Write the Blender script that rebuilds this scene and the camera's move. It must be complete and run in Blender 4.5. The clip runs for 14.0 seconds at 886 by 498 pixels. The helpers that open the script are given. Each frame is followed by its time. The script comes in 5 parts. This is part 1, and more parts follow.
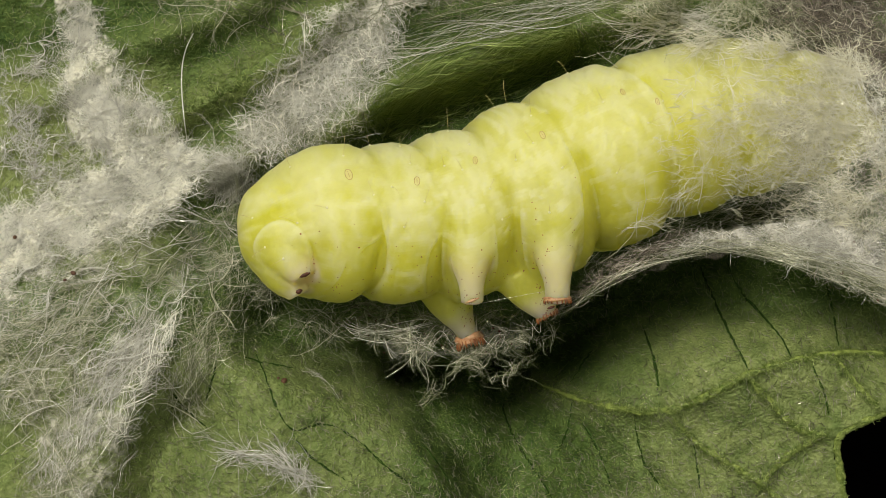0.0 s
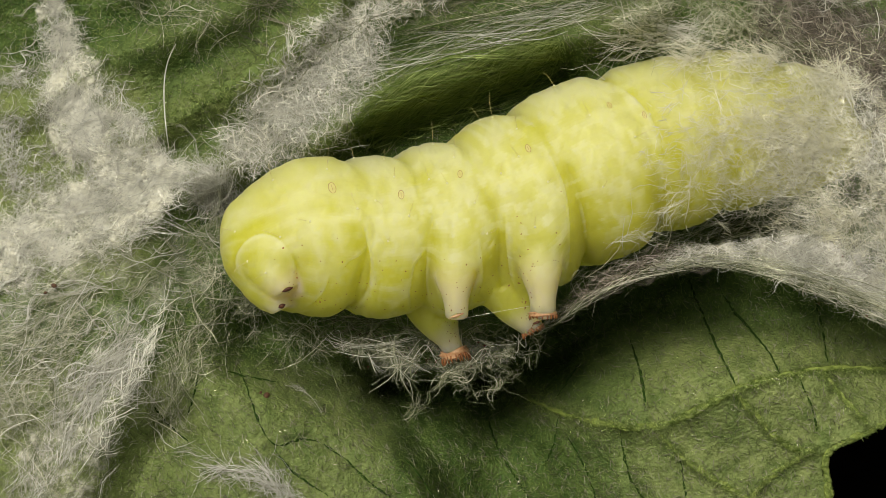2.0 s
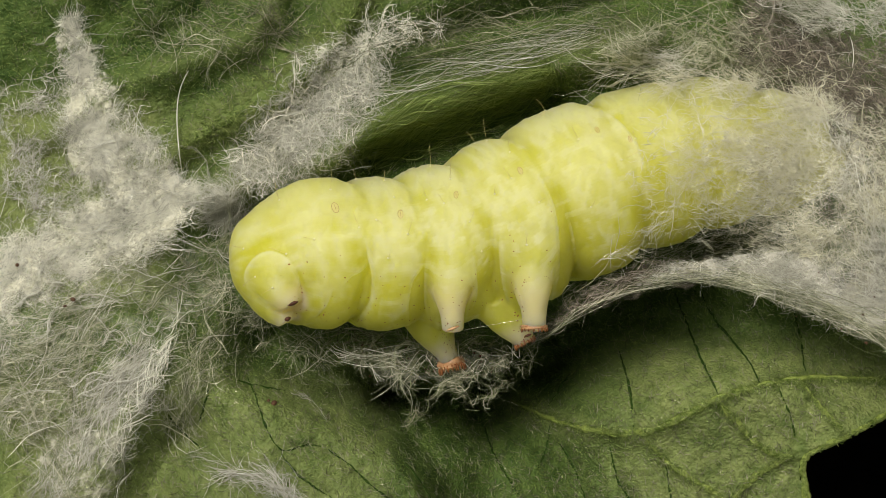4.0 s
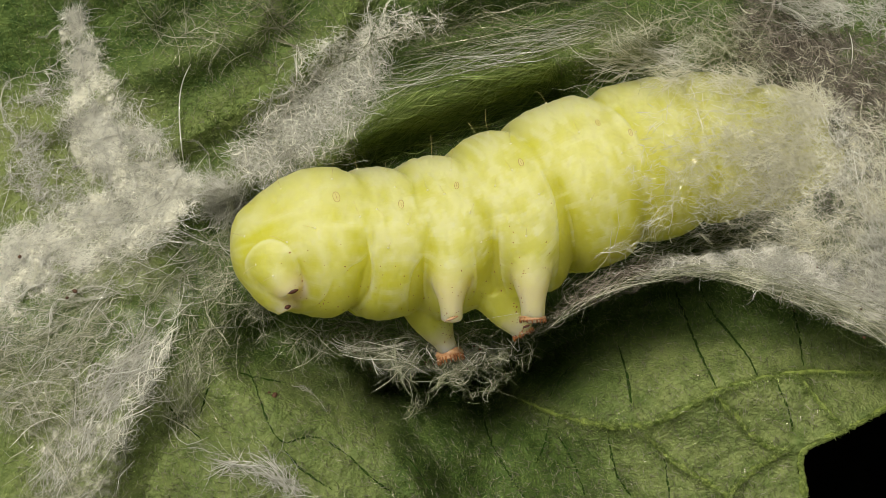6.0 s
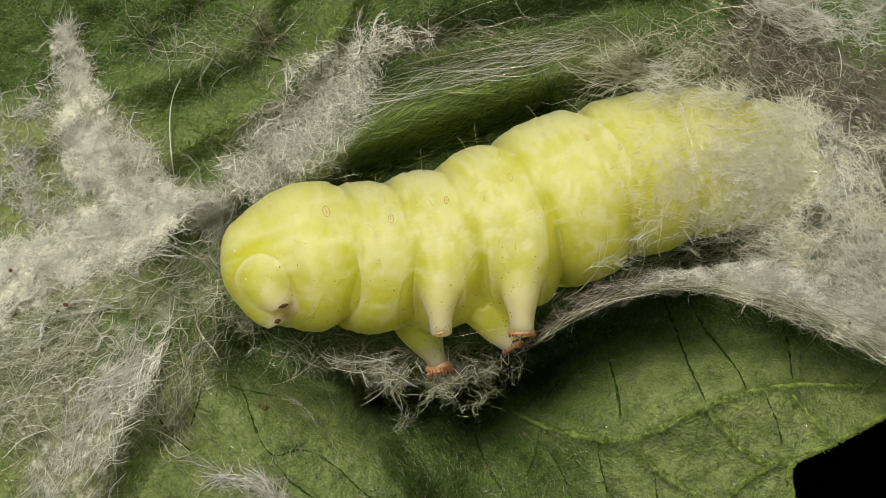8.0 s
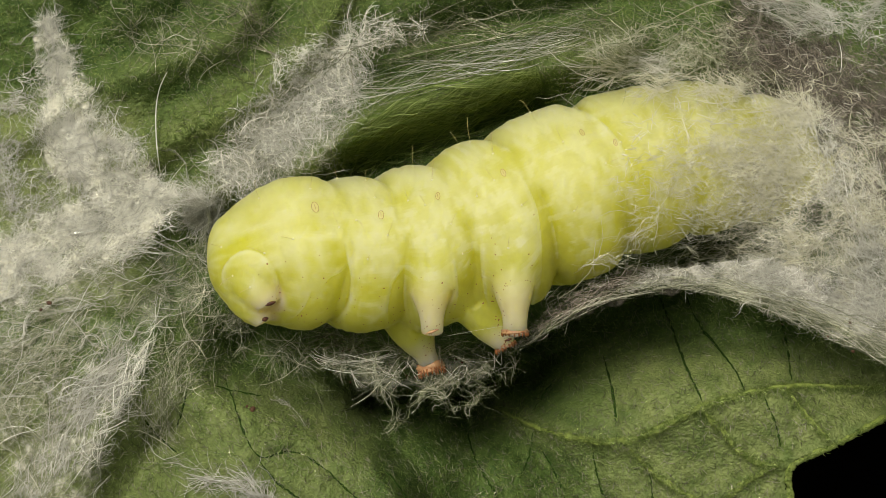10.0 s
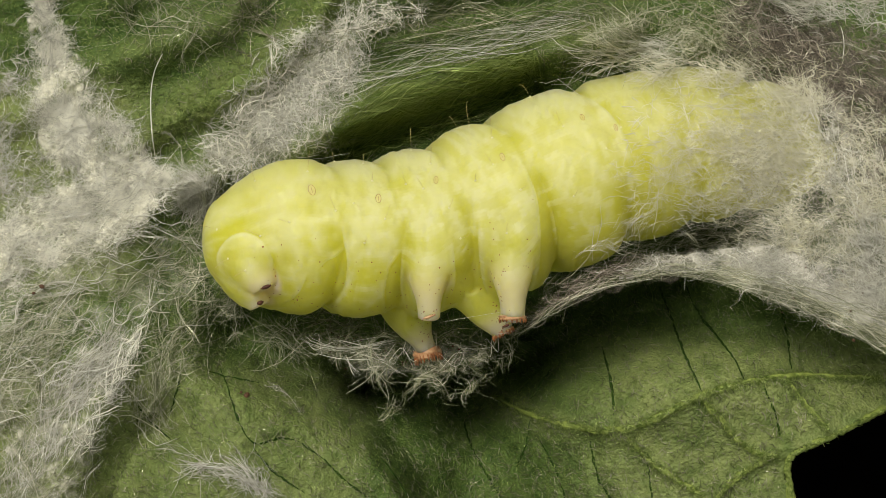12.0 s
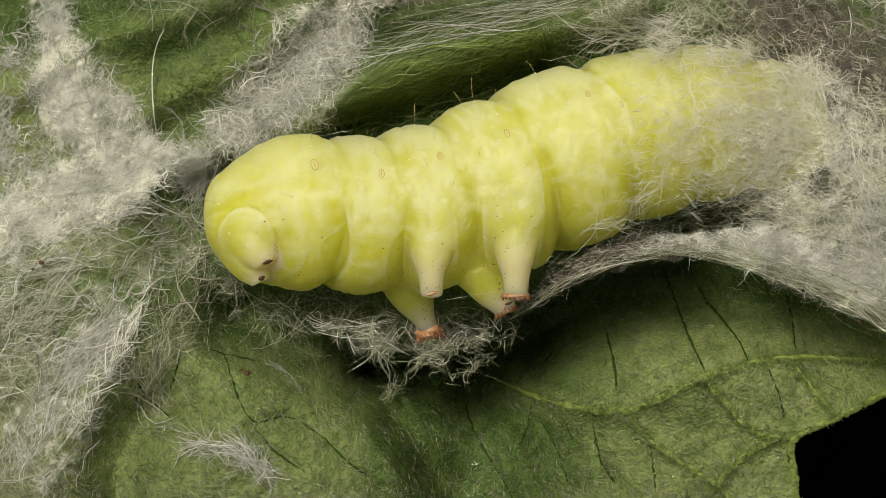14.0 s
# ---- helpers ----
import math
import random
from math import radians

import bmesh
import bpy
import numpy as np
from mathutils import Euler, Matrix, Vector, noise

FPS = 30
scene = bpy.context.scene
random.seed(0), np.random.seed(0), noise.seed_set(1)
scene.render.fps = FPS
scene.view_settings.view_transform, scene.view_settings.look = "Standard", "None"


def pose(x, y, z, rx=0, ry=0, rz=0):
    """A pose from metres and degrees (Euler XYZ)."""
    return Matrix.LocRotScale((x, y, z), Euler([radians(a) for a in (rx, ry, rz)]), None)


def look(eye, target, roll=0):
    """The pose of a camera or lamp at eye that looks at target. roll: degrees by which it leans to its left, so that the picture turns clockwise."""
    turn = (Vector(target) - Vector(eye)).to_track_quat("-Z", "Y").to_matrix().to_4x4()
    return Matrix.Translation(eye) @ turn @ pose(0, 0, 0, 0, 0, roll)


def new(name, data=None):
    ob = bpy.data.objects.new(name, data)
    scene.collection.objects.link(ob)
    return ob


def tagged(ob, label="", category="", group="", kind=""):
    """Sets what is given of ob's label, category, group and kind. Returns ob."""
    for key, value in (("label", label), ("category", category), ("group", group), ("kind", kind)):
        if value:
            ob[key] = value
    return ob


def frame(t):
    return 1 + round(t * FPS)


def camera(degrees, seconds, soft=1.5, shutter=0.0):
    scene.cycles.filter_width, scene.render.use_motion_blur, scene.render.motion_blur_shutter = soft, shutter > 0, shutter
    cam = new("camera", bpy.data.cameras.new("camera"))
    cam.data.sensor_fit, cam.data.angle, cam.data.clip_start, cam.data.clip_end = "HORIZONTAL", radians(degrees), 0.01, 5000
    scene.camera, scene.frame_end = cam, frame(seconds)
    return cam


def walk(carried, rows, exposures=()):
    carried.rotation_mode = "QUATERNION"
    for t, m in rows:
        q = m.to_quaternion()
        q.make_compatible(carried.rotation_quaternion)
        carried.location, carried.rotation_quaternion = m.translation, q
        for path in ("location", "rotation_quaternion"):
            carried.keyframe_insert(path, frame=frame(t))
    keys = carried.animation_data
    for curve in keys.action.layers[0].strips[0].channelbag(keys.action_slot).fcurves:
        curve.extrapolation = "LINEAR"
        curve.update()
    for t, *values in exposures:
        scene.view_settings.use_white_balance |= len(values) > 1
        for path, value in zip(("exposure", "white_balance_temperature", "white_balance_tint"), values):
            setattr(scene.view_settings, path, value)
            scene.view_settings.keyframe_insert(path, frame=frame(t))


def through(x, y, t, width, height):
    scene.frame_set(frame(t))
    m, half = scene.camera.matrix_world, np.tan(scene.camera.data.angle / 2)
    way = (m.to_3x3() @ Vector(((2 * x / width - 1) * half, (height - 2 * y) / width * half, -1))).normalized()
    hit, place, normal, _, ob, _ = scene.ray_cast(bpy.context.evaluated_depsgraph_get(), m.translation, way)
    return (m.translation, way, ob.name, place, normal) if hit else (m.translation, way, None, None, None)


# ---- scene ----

from mathutils.bvhtree import BVHTree
from mathutils.kdtree import KDTree

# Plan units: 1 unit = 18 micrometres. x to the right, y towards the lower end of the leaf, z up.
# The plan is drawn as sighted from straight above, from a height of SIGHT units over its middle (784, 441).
UNIT = 0.000018
SIGHT = 4033.0


def spot(x, y, z):
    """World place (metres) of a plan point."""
    k = (1 - z / SIGHT) * UNIT
    return np.stack([(x - 784) * k, (441 - y) * k, z * UNIT + 0 * k], -1)


# ---- camera: looks straight down from about 7 cm ----
cam = camera(22.0, 14.0, soft=0.8)
ROWS = [  # seconds, x, y, height in millimetres, turn in degrees
    (0.0, -0.997, -0.723, 69.305, -0.47), (0.5, -0.915, -0.732, 68.769, -0.41), (1.0, -1.086, -0.292, 68.855, -0.50),
    (1.5, -0.712, -0.181, 68.684, -0.43), (2.0, -0.527, -0.314, 68.576, -0.30), (2.5, -0.551, -0.325, 68.458, -0.29),
    (3.0, -0.827, -0.220, 69.169, -0.27), (3.5, -0.583, 0.201, 71.675, -0.40), (3.7, -0.457, 0.212, 72.280, -0.36),
    (5.8, -0.485, -0.099, 72.943, -0.03), (6.0, -0.472, -0.017, 72.896, -0.05), (6.5, -0.250, 0.019, 72.450, -0.03),
    (7.0, -0.170, -0.018, 72.608, 0.05), (7.5, 0.000, 0.000, 72.594, 0.00), (8.0, -0.141, 0.427, 73.080, -0.05),
    (8.5, -0.147, 0.377, 72.948, 0.02), (8.7, 0.129, 0.363, 72.580, -0.09), (11.0, 0.103, 0.333, 71.245, 0.28),
    (11.5, 0.074, -0.061, 70.933, 0.40), (12.0, 0.219, -0.107, 70.800, 0.37), (12.5, 0.220, -0.112, 71.459, 0.45),
    (13.0, 0.248, -0.260, 70.696, 0.55), (13.5, 0.290, -0.500, 70.242, 0.57), (14.0, 0.142, -0.787, 70.265, 0.74),
]
walk(cam, [(t, pose(x / 1000, y / 1000, z / 1000, 0, 0, turn)) for t, x, y, z, turn in ROWS])

# ---- light: one broad soft lamp above the leaf's upper end, dim surroundings ----
world = bpy.data.worlds.new("world")
scene.world = world
world.use_nodes = True
world.node_tree.nodes["Background"].inputs[0].default_value = (1.0, 0.97, 0.9, 1)
world.node_tree.nodes["Background"].inputs[1].default_value = 0.20
sun = new("sun", bpy.data.lights.new("sun", "SUN"))
sun.data.energy, sun.data.angle, sun.data.color = 3.7, radians(24), (1.0, 0.95, 0.84)
sun.matrix_world = look((-0.24, 0.46, 1.0), (0, 0, 0))
scene.view_settings.exposure = 0.0


# ---- materials ----
def material(name, low, high, rough=0.6, size=0.0005, fine=0.00008, bump=0.3, dist=0.00002, spec=0.4, sub=0.0, radius=(1, 1, 1), scale=0.0005, translucent=0.0, detail=4.0, coat=0.0, contrast=0.22):
    m = bpy.data.materials.new(name)
    m.use_nodes = True
    nt = m.node_tree
    b = nt.nodes["Principled BSDF"]
    co = nt.nodes.new("ShaderNodeTexCoord")
    n1, n2 = nt.nodes.new("ShaderNodeTexNoise"), nt.nodes.new("ShaderNodeTexNoise")
    n1.inputs["Scale"].default_value, n1.inputs["Detail"].default_value = 1 / size, detail
    n2.inputs["Scale"].default_value, n2.inputs["Detail"].default_value = 1 / fine, 3
    nt.links.new(co.outputs["Object"], n1.inputs["Vector"])
    nt.links.new(co.outputs["Object"], n2.inputs["Vector"])
    add = nt.nodes.new("ShaderNodeMix")
    add.inputs[0].default_value = 0.35
    nt.links.new(n1.outputs[0], add.inputs[2])
    nt.links.new(n2.outputs[0], add.inputs[3])
    ramp = nt.nodes.new("ShaderNodeValToRGB")
    ramp.color_ramp.elements[0].position, ramp.color_ramp.elements[1].position = 0.5 - contrast, 0.5 + contrast
    ramp.color_ramp.elements[0].color, ramp.color_ramp.elements[1].color = (*low, 1), (*high, 1)
    nt.links.new(add.outputs[0], ramp.inputs[0])
    nt.links.new(ramp.outputs[0], b.inputs["Base Color"])
    b.inputs["Roughness"].default_value, b.inputs["Specular IOR Level"].default_value = rough, spec
    b.inputs["Coat Weight"].default_value = coat
    if sub:
        b.inputs["Subsurface Weight"].default_value, b.inputs["Subsurface Scale"].default_value = sub, scale
        b.inputs["Subsurface Radius"].default_value = radius
    if bump:
        bn = nt.nodes.new("ShaderNodeBump")
        bn.inputs["Strength"].default_value, bn.inputs["Distance"].default_value = bump, dist
        nt.links.new(n2.outputs[0], bn.inputs["Height"])
        nt.links.new(bn.outputs[0], b.inputs["Normal"])
    if translucent:
        tr, mix = nt.nodes.new("ShaderNodeBsdfTranslucent"), nt.nodes.new("ShaderNodeMixShader")
        nt.links.new(ramp.outputs[0], tr.inputs[0])
        mix.inputs[0].default_value = translucent
        nt.links.new(b.outputs[0], mix.inputs[1])
        nt.links.new(tr.outputs[0], mix.inputs[2])
        nt.links.new(mix.outputs[0], nt.nodes["Material Output"].inputs[0])
    return m


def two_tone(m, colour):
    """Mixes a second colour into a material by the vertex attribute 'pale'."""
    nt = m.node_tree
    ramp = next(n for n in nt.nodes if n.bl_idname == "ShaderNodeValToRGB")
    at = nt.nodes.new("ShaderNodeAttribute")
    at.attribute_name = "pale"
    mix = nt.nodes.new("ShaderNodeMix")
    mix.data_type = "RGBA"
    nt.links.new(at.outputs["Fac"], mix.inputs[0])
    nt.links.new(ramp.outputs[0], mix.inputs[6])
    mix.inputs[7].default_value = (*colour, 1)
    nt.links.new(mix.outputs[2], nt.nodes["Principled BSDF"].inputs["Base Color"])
    return m


def skin_material(name, low, high, pale, cream, pink):
    """Translucent larva skin: 'pale' lets the fat body shine through and carries painted fold shade, 'cream' turns the
    skin to that of the legs, 'pink' to that of their soles.
    """
    m = two_tone(material(name, low, high, rough=0.52, size=0.0009, fine=0.00012, bump=0.16, dist=0.00003, spec=0.28, sub=1.0, radius=(1.0, 0.95, 0.35), scale=0.0055, detail=3), pale)
    nt = m.node_tree
    skin = nt.nodes["Principled BSDF"]
    skin.inputs["Sheen Weight"].default_value, skin.inputs["Sheen Roughness"].default_value = 0.08, 0.4
    skin.inputs["Sheen Tint"].default_value = (1.0, 0.95, 0.45, 1)
    at = nt.nodes.new("ShaderNodeAttribute")
    at.attribute_name = "cream"
    mix, depth = nt.nodes.new("ShaderNodeMix"), nt.nodes.new("ShaderNodeMapRange")
    mix.data_type = "RGBA"
    nt.links.new(at.outputs["Fac"], mix.inputs[0])
    nt.links.new(skin.inputs["Base Color"].links[0].from_socket, mix.inputs[6])
    mix.inputs[7].default_value = (*cream, 1)
    sole, tip = nt.nodes.new("ShaderNodeMix"), nt.nodes.new("ShaderNodeAttribute")
    sole.data_type, tip.attribute_name = "RGBA", "pink"
    nt.links.new(tip.outputs["Fac"], sole.inputs[0])
    nt.links.new(mix.outputs[2], sole.inputs[6])
    sole.inputs[7].default_value = (*pink, 1)
    nt.links.new(sole.outputs[2], skin.inputs["Base Color"])
    nt.links.new(at.outputs["Fac"], depth.inputs[0])
    depth.inputs["To Min"].default_value, depth.inputs["To Max"].default_value = 0.0055, 0.0022
    nt.links.new(depth.outputs[0], skin.inputs["Subsurface Scale"])
    return m


def film_material(name, low, high, least=0.08, most=0.42, woven=False):
    """Gauze: part of the light goes straight through between the fibres, in uneven patches; woven: thinner where the mesh says so."""
    m = material(name, low, high, rough=0.6, size=0.0006, fine=0.00008, bump=0.4, dist=0.00003, spec=0.2, translucent=0.3)
    nt = m.node_tree
    out = nt.nodes["Material Output"]
    gap, mix, span = nt.nodes.new("ShaderNodeBsdfTransparent"), nt.nodes.new("ShaderNodeMixShader"), nt.nodes.new("ShaderNodeMapRange")
    add = next(n for n in nt.nodes if n.bl_idname == "ShaderNodeMix")
    nt.links.new(add.outputs[0], span.inputs[0])
    span.inputs["From Min"].default_value, span.inputs["From Max"].default_value = 0.42, 0.58
    span.inputs["To Min"].default_value, span.inputs["To Max"].default_value = least, most
    cover = span.outputs[0]
    if woven:
        at, thin = nt.nodes.new("ShaderNodeAttribute"), nt.nodes.new("ShaderNodeMath")
        at.attribute_name, thin.operation = "dense", "MULTIPLY"
        nt.links.new(cover, thin.inputs[0])
        nt.links.new(at.outputs["Fac"], thin.inputs[1])
        cover = thin.outputs[0]
    nt.links.new(cover, mix.inputs[0])
    nt.links.new(gap.outputs[0], mix.inputs[1])
    nt.links.new(out.inputs[0].links[0].from_socket, mix.inputs[2])
    nt.links.new(mix.outputs[0], out.inputs[0])
    return m


def silk_material(name, low, high, gloss=0.5, rough=0.3, through=0.45):
    """Shiny half-clear fibres."""
    m = material(name, low, high, rough=0.5, size=0.0006, fine=0.0002, bump=0.0, spec=0.2, translucent=through)
    nt = m.node_tree
    out = nt.nodes["Material Output"]
    ramp = next(n for n in nt.nodes if n.bl_idname == "ShaderNodeValToRGB")
    shine, mix = nt.nodes.new("ShaderNodeBsdfGlossy"), nt.nodes.new("ShaderNodeMixShader")
    shine.inputs["Roughness"].default_value, mix.inputs[0].default_value = rough, gloss
    nt.links.new(ramp.outputs[0], shine.inputs["Color"])
    nt.links.new(out.inputs[0].links[0].from_socket, mix.inputs[1])
    nt.links.new(shine.outputs[0], mix.inputs[2])
    # each fibre has its own shade between the two colours
    geo = nt.nodes.new("ShaderNodeNewGeometry")
    ramp.color_ramp.elements[0].position, ramp.color_ramp.elements[1].position = 0.15, 0.95
    nt.links.new(geo.outputs["Random Per Island"], ramp.inputs[0])
    nt.links.new(mix.outputs[0], out.inputs[0])
    return m


M_LEAF = two_tone(material("leaf_green", (0.034, 0.076, 0.010), (0.130, 0.198, 0.045), rough=0.6, size=0.0007, fine=0.00010, bump=1.0, dist=0.00013, spec=0.3, translucent=0.1, detail=8, contrast=0.15), (0.262, 0.312, 0.105))
M_VEIN = material("pale_vein", (0.145, 0.205, 0.032), (0.30, 0.365, 0.08), rough=0.6, size=0.00025, fine=0.00006, bump=1.0, dist=0.00006, contrast=0.14)
M_RIB = material("hairy_rib", (0.075, 0.120, 0.020), (0.185, 0.245, 0.065), rough=0.7, size=0.0003, fine=0.00008, bump=1.0, dist=0.0001, contrast=0.2)
M_VEINLET = material("dark_veinlet", (0.010, 0.030, 0.004), (0.030, 0.062, 0.009), rough=0.8, size=0.0003, bump=0.5, spec=0.1)
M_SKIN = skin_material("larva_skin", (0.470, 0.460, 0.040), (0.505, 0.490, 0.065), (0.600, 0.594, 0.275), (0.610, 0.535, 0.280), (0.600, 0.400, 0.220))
M_PAD = material("foot_pad", (0.30, 0.11, 0.04), (0.60, 0.38, 0.20), rough=0.45, size=0.00015, fine=0.00005, bump=0.3, sub=0.3, scale=0.0002)
M_PLATE = material("pore_plate", (0.52, 0.47, 0.14), (0.60, 0.54, 0.22), rough=0.5, size=0.0001, bump=0.0)
M_BROWN = material("brown_hooks", (0.12, 0.035, 0.010), (0.36, 0.14, 0.04), rough=0.4, size=0.00012, fine=0.00004, bump=0.3)
M_GRAIN = material("brown_grain", (0.05, 0.024, 0.012), (0.13, 0.062, 0.030), rough=0.7, size=0.00008, fine=0.00003, bump=0.6)
M_DARK = material("dark_claw", (0.030, 0.010, 0.005), (0.10, 0.03, 0.012), rough=0.5, size=0.0001, bump=0.2)
M_RIM = material("spiracle_rim", (0.30, 0.20, 0.06), (0.42, 0.30, 0.10), rough=0.4, size=0.0001, bump=0.1)
M_CREAM = material("cream_dot", (0.62, 0.60, 0.30), (0.72, 0.70, 0.42), rough=0.35, size=0.0001, bump=0.0)
M_SETA = material("seta", (0.40, 0.32, 0.10), (0.62, 0.54, 0.24), rough=0.35, size=0.0002, bump=0.0)
M_SILK = silk_material("white_silk", (0.52, 0.510, 0.42), (0.99, 0.985, 0.90), gloss=0.22, rough=0.18, through=0.12)
M_SILK_WHITE = silk_material("bright_silk", (0.91, 0.898, 0.775), (0.99, 0.982, 0.88), gloss=0.08, rough=0.3, through=0.08)
# darker silk: leaf hairs, and fold and hollow strands with shade in their colour
M_SILK_DIM = silk_material("dim_silk", (0.12, 0.13, 0.06), (0.66, 0.64, 0.46), gloss=0.40, rough=0.18, through=0.2)
M_SILK_VEIL = silk_material("veil_silk", (0.80, 0.78, 0.56), (0.99, 0.97, 0.84), gloss=0.3, rough=0.14, through=0.15)
M_SILK_THIN = silk_material("grey_silk", (0.20, 0.225, 0.11), (0.92, 0.91, 0.70), gloss=0.3, rough=0.18, through=0.12)
# darker copy of the silk; beside the cocoon its brown stands in for shade
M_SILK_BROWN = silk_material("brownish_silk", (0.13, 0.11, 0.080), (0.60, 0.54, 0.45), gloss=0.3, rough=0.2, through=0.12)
M_HAIR = silk_material("leaf_hair", (0.12, 0.20, 0.03), (0.52, 0.62, 0.22), gloss=0.3)
M_FILM = film_material("silk_gauze", (0.72, 0.70, 0.62), (0.92, 0.90, 0.83))
M_GAUZE = film_material("fluffy_silk_gauze", (0.90, 0.880, 0.72), (0.985, 0.965, 0.825), 0.12, 1.0, woven=True)
# dark gauze; beside the cocoon shade is put into its colour
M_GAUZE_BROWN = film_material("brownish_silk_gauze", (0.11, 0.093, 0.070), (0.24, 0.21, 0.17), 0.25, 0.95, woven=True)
M_CLOTH = material("black_cloth", (0.0006, 0.0006, 0.0005), (0.003, 0.0025, 0.002), rough=1.0, size=0.002, fine=0.0003, bump=0.4, spec=0.0)


# ---- building helpers ----
def smooth_noise(x, y, size, seed):
    """Smooth value noise, -1 to 1, with features of that size."""
    g = np.random.RandomState(seed).rand(97, 97) * 2 - 1
    u, v = x / size + 13.7, y / size + 29.3
    i, j = np.floor(u).astype(int), np.floor(v).astype(int)
    f, e = u - i, v - j
    f, e = f * f * (3 - 2 * f), e * e * (3 - 2 * e)
    i0, i1, j0, j1 = i % 97, (i + 1) % 97, j % 97, (j + 1) % 97
    return (g[i0, j0] * (1 - f) + g[i1, j0] * f) * (1 - e) + (g[i0, j1] * (1 - f) + g[i1, j1] * f) * e


def away(x, y, line):
    """Distance of plan points from a polyline, and its interpolated third number."""
    best = np.full(np.shape(x), 1e9)
    third = np.zeros(np.shape(x))
    for a, b in zip(line, line[1:]):
        dx, dy = b[0] - a[0], b[1] - a[1]
        t = np.clip(((x - a[0]) * dx + (y - a[1]) * dy) / (dx * dx + dy * dy), 0, 1)
        d = np.hypot(x - a[0] - t * dx, y - a[1] - t * dy)
        near = d < best
        best = np.where(near, d, best)
        if len(a) > 2:
            third = np.where(near, a[2] + t * (b[2] - a[2]), third)
    return best, third


def ease(v):
    v = np.clip(v, 0, 1)
    return v * v * (3 - 2 * v)


def curve_points(line, n):
    """n points, evenly spaced, on a rounded curve through a polyline of any number of columns."""
    p = np.array(line, float)
    for _ in range(3):
        q = np.empty((2 * len(p), p.shape[1]))
        q[0], q[-1] = p[0], p[-1]
        q[1:-1:2], q[2:-1:2] = 0.75 * p[:-1] + 0.25 * p[1:], 0.25 * p[:-1] + 0.75 * p[1:]
        p = q
    s = np.concatenate([[0], np.cumsum(np.hypot(*np.diff(p[:, :2], axis=0).T))])
    return np.stack([np.interp(np.linspace(0, s[-1], n), s, c) for c in p.T], -1)


def mesh_of(name, verts, faces, mat, smooth=True):
    me = bpy.data.meshes.new(name)
    verts, faces = np.asarray(verts, np.float32), np.asarray(faces, np.int32)
    k = faces.shape[1]
    me.vertices.add(len(verts))
    me.vertices.foreach_set("co", verts.ravel())
    me.loops.add(faces.size)
    me.loops.foreach_set("vertex_index", faces.ravel())
    me.polygons.add(len(faces))
    me.polygons.foreach_set("loop_start", np.arange(0, faces.size, k, dtype=np.int32))
    me.polygons.foreach_set("loop_total", np.full(len(faces), k, np.int32))
    if smooth:
        me.polygons.foreach_set("use_smooth", np.ones(len(faces), bool))
    me.materials.append(mat)
    me.update(calc_edges=True)
    me.validate()
    return me


def thing(name, place, label, category, group="", kind=""):
    ob = new(name)
    ob.empty_display_size = 0.001
    ob.location = place
    return tagged(ob, label, category, group, kind)


def part(name, verts, faces, mat, parent, label="", kind=""):
    """One mesh under a thing or part; verts are in the world."""
    root = parent
    while root.parent:
        root = root.parent
    ob = new(name, mesh_of(name, np.asarray(verts) - np.array(root.location), faces, mat))
    ob.parent = parent
    return tagged(ob, label, "", "", kind)


def tubes(paths, radius, sides=3, taper=0.35):
    """Verts and quads of closed thin tubes along paths (n, k, 3) of world places; radius (n,) in metres."""
    n, k, _ = paths.shape
    tan = np.gradient(paths, axis=1)
    tan /= np.linalg.norm(tan, axis=2, keepdims=True) + 1e-12
    side = np.cross(tan, np.array([0.13, 0.21, 1.0]))
    side /= np.linalg.norm(side, axis=2, keepdims=True) + 1e-12
    up = np.cross(side, tan)
    r = np.asarray(radius)[:, None] * (1 - (1 - taper) * np.abs(np.linspace(-1, 1, k))[None, :] ** 4)
    ang = np.arange(sides) * 2 * math.pi / sides
    v = paths[:, :, None, :] + r[:, :, None, None] * (np.cos(ang)[None, None, :, None] * side[:, :, None, :] + np.sin(ang)[None, None, :, None] * up[:, :, None, :])
    base = (np.arange(n)[:, None, None] * k + np.arange(k - 1)[None, :, None]) * sides
    a = base + np.arange(sides)[None, None, :]
    b = base + (np.arange(sides)[None, None, :] + 1) % sides
    f = np.stack([a, b, b + sides, a + sides], -1).reshape(-1, 4)
    return v.reshape(-1, 3), f


# ---- the leaf's shape ----
BODY = [(400, 440, 118), (520, 430, 130), (650, 432, 138), (750, 420, 140), (870, 385, 150), (1000, 330, 152), (1140, 282, 145), (1270, 258, 136), (1390, 256, 112)]
WALL = [(540, 285), (650, 202), (800, 142), (950, 105), (1100, 55)]
MIDRIB = [(285, 255), (345, 215), (480, 145), (575, 55), (640, -80)]
RIB_LEFT = [(60, 230), (190, 135), (300, 100), (420, 60), (500, -60)]
VEIN = [(880, 700), (940, 730), (1010, 752), (1100, 762), (1160, 742), (1240, 697), (1320, 674), (1400, 660), (1480, 664), (1580, 668), (1750, 640)]
SIDE_VEINS = [
    [(1118, 772), (1150, 808), (1210, 850), (1275, 885), (1330, 950)],
    [(1243, 700), (1290, 755), (1330, 795), (1375, 800)],
    [(1390, 668), (1425, 715), (1465, 755)],
    [(1375, 800), (1330, 820), (1290, 850), (1255, 900)],
]
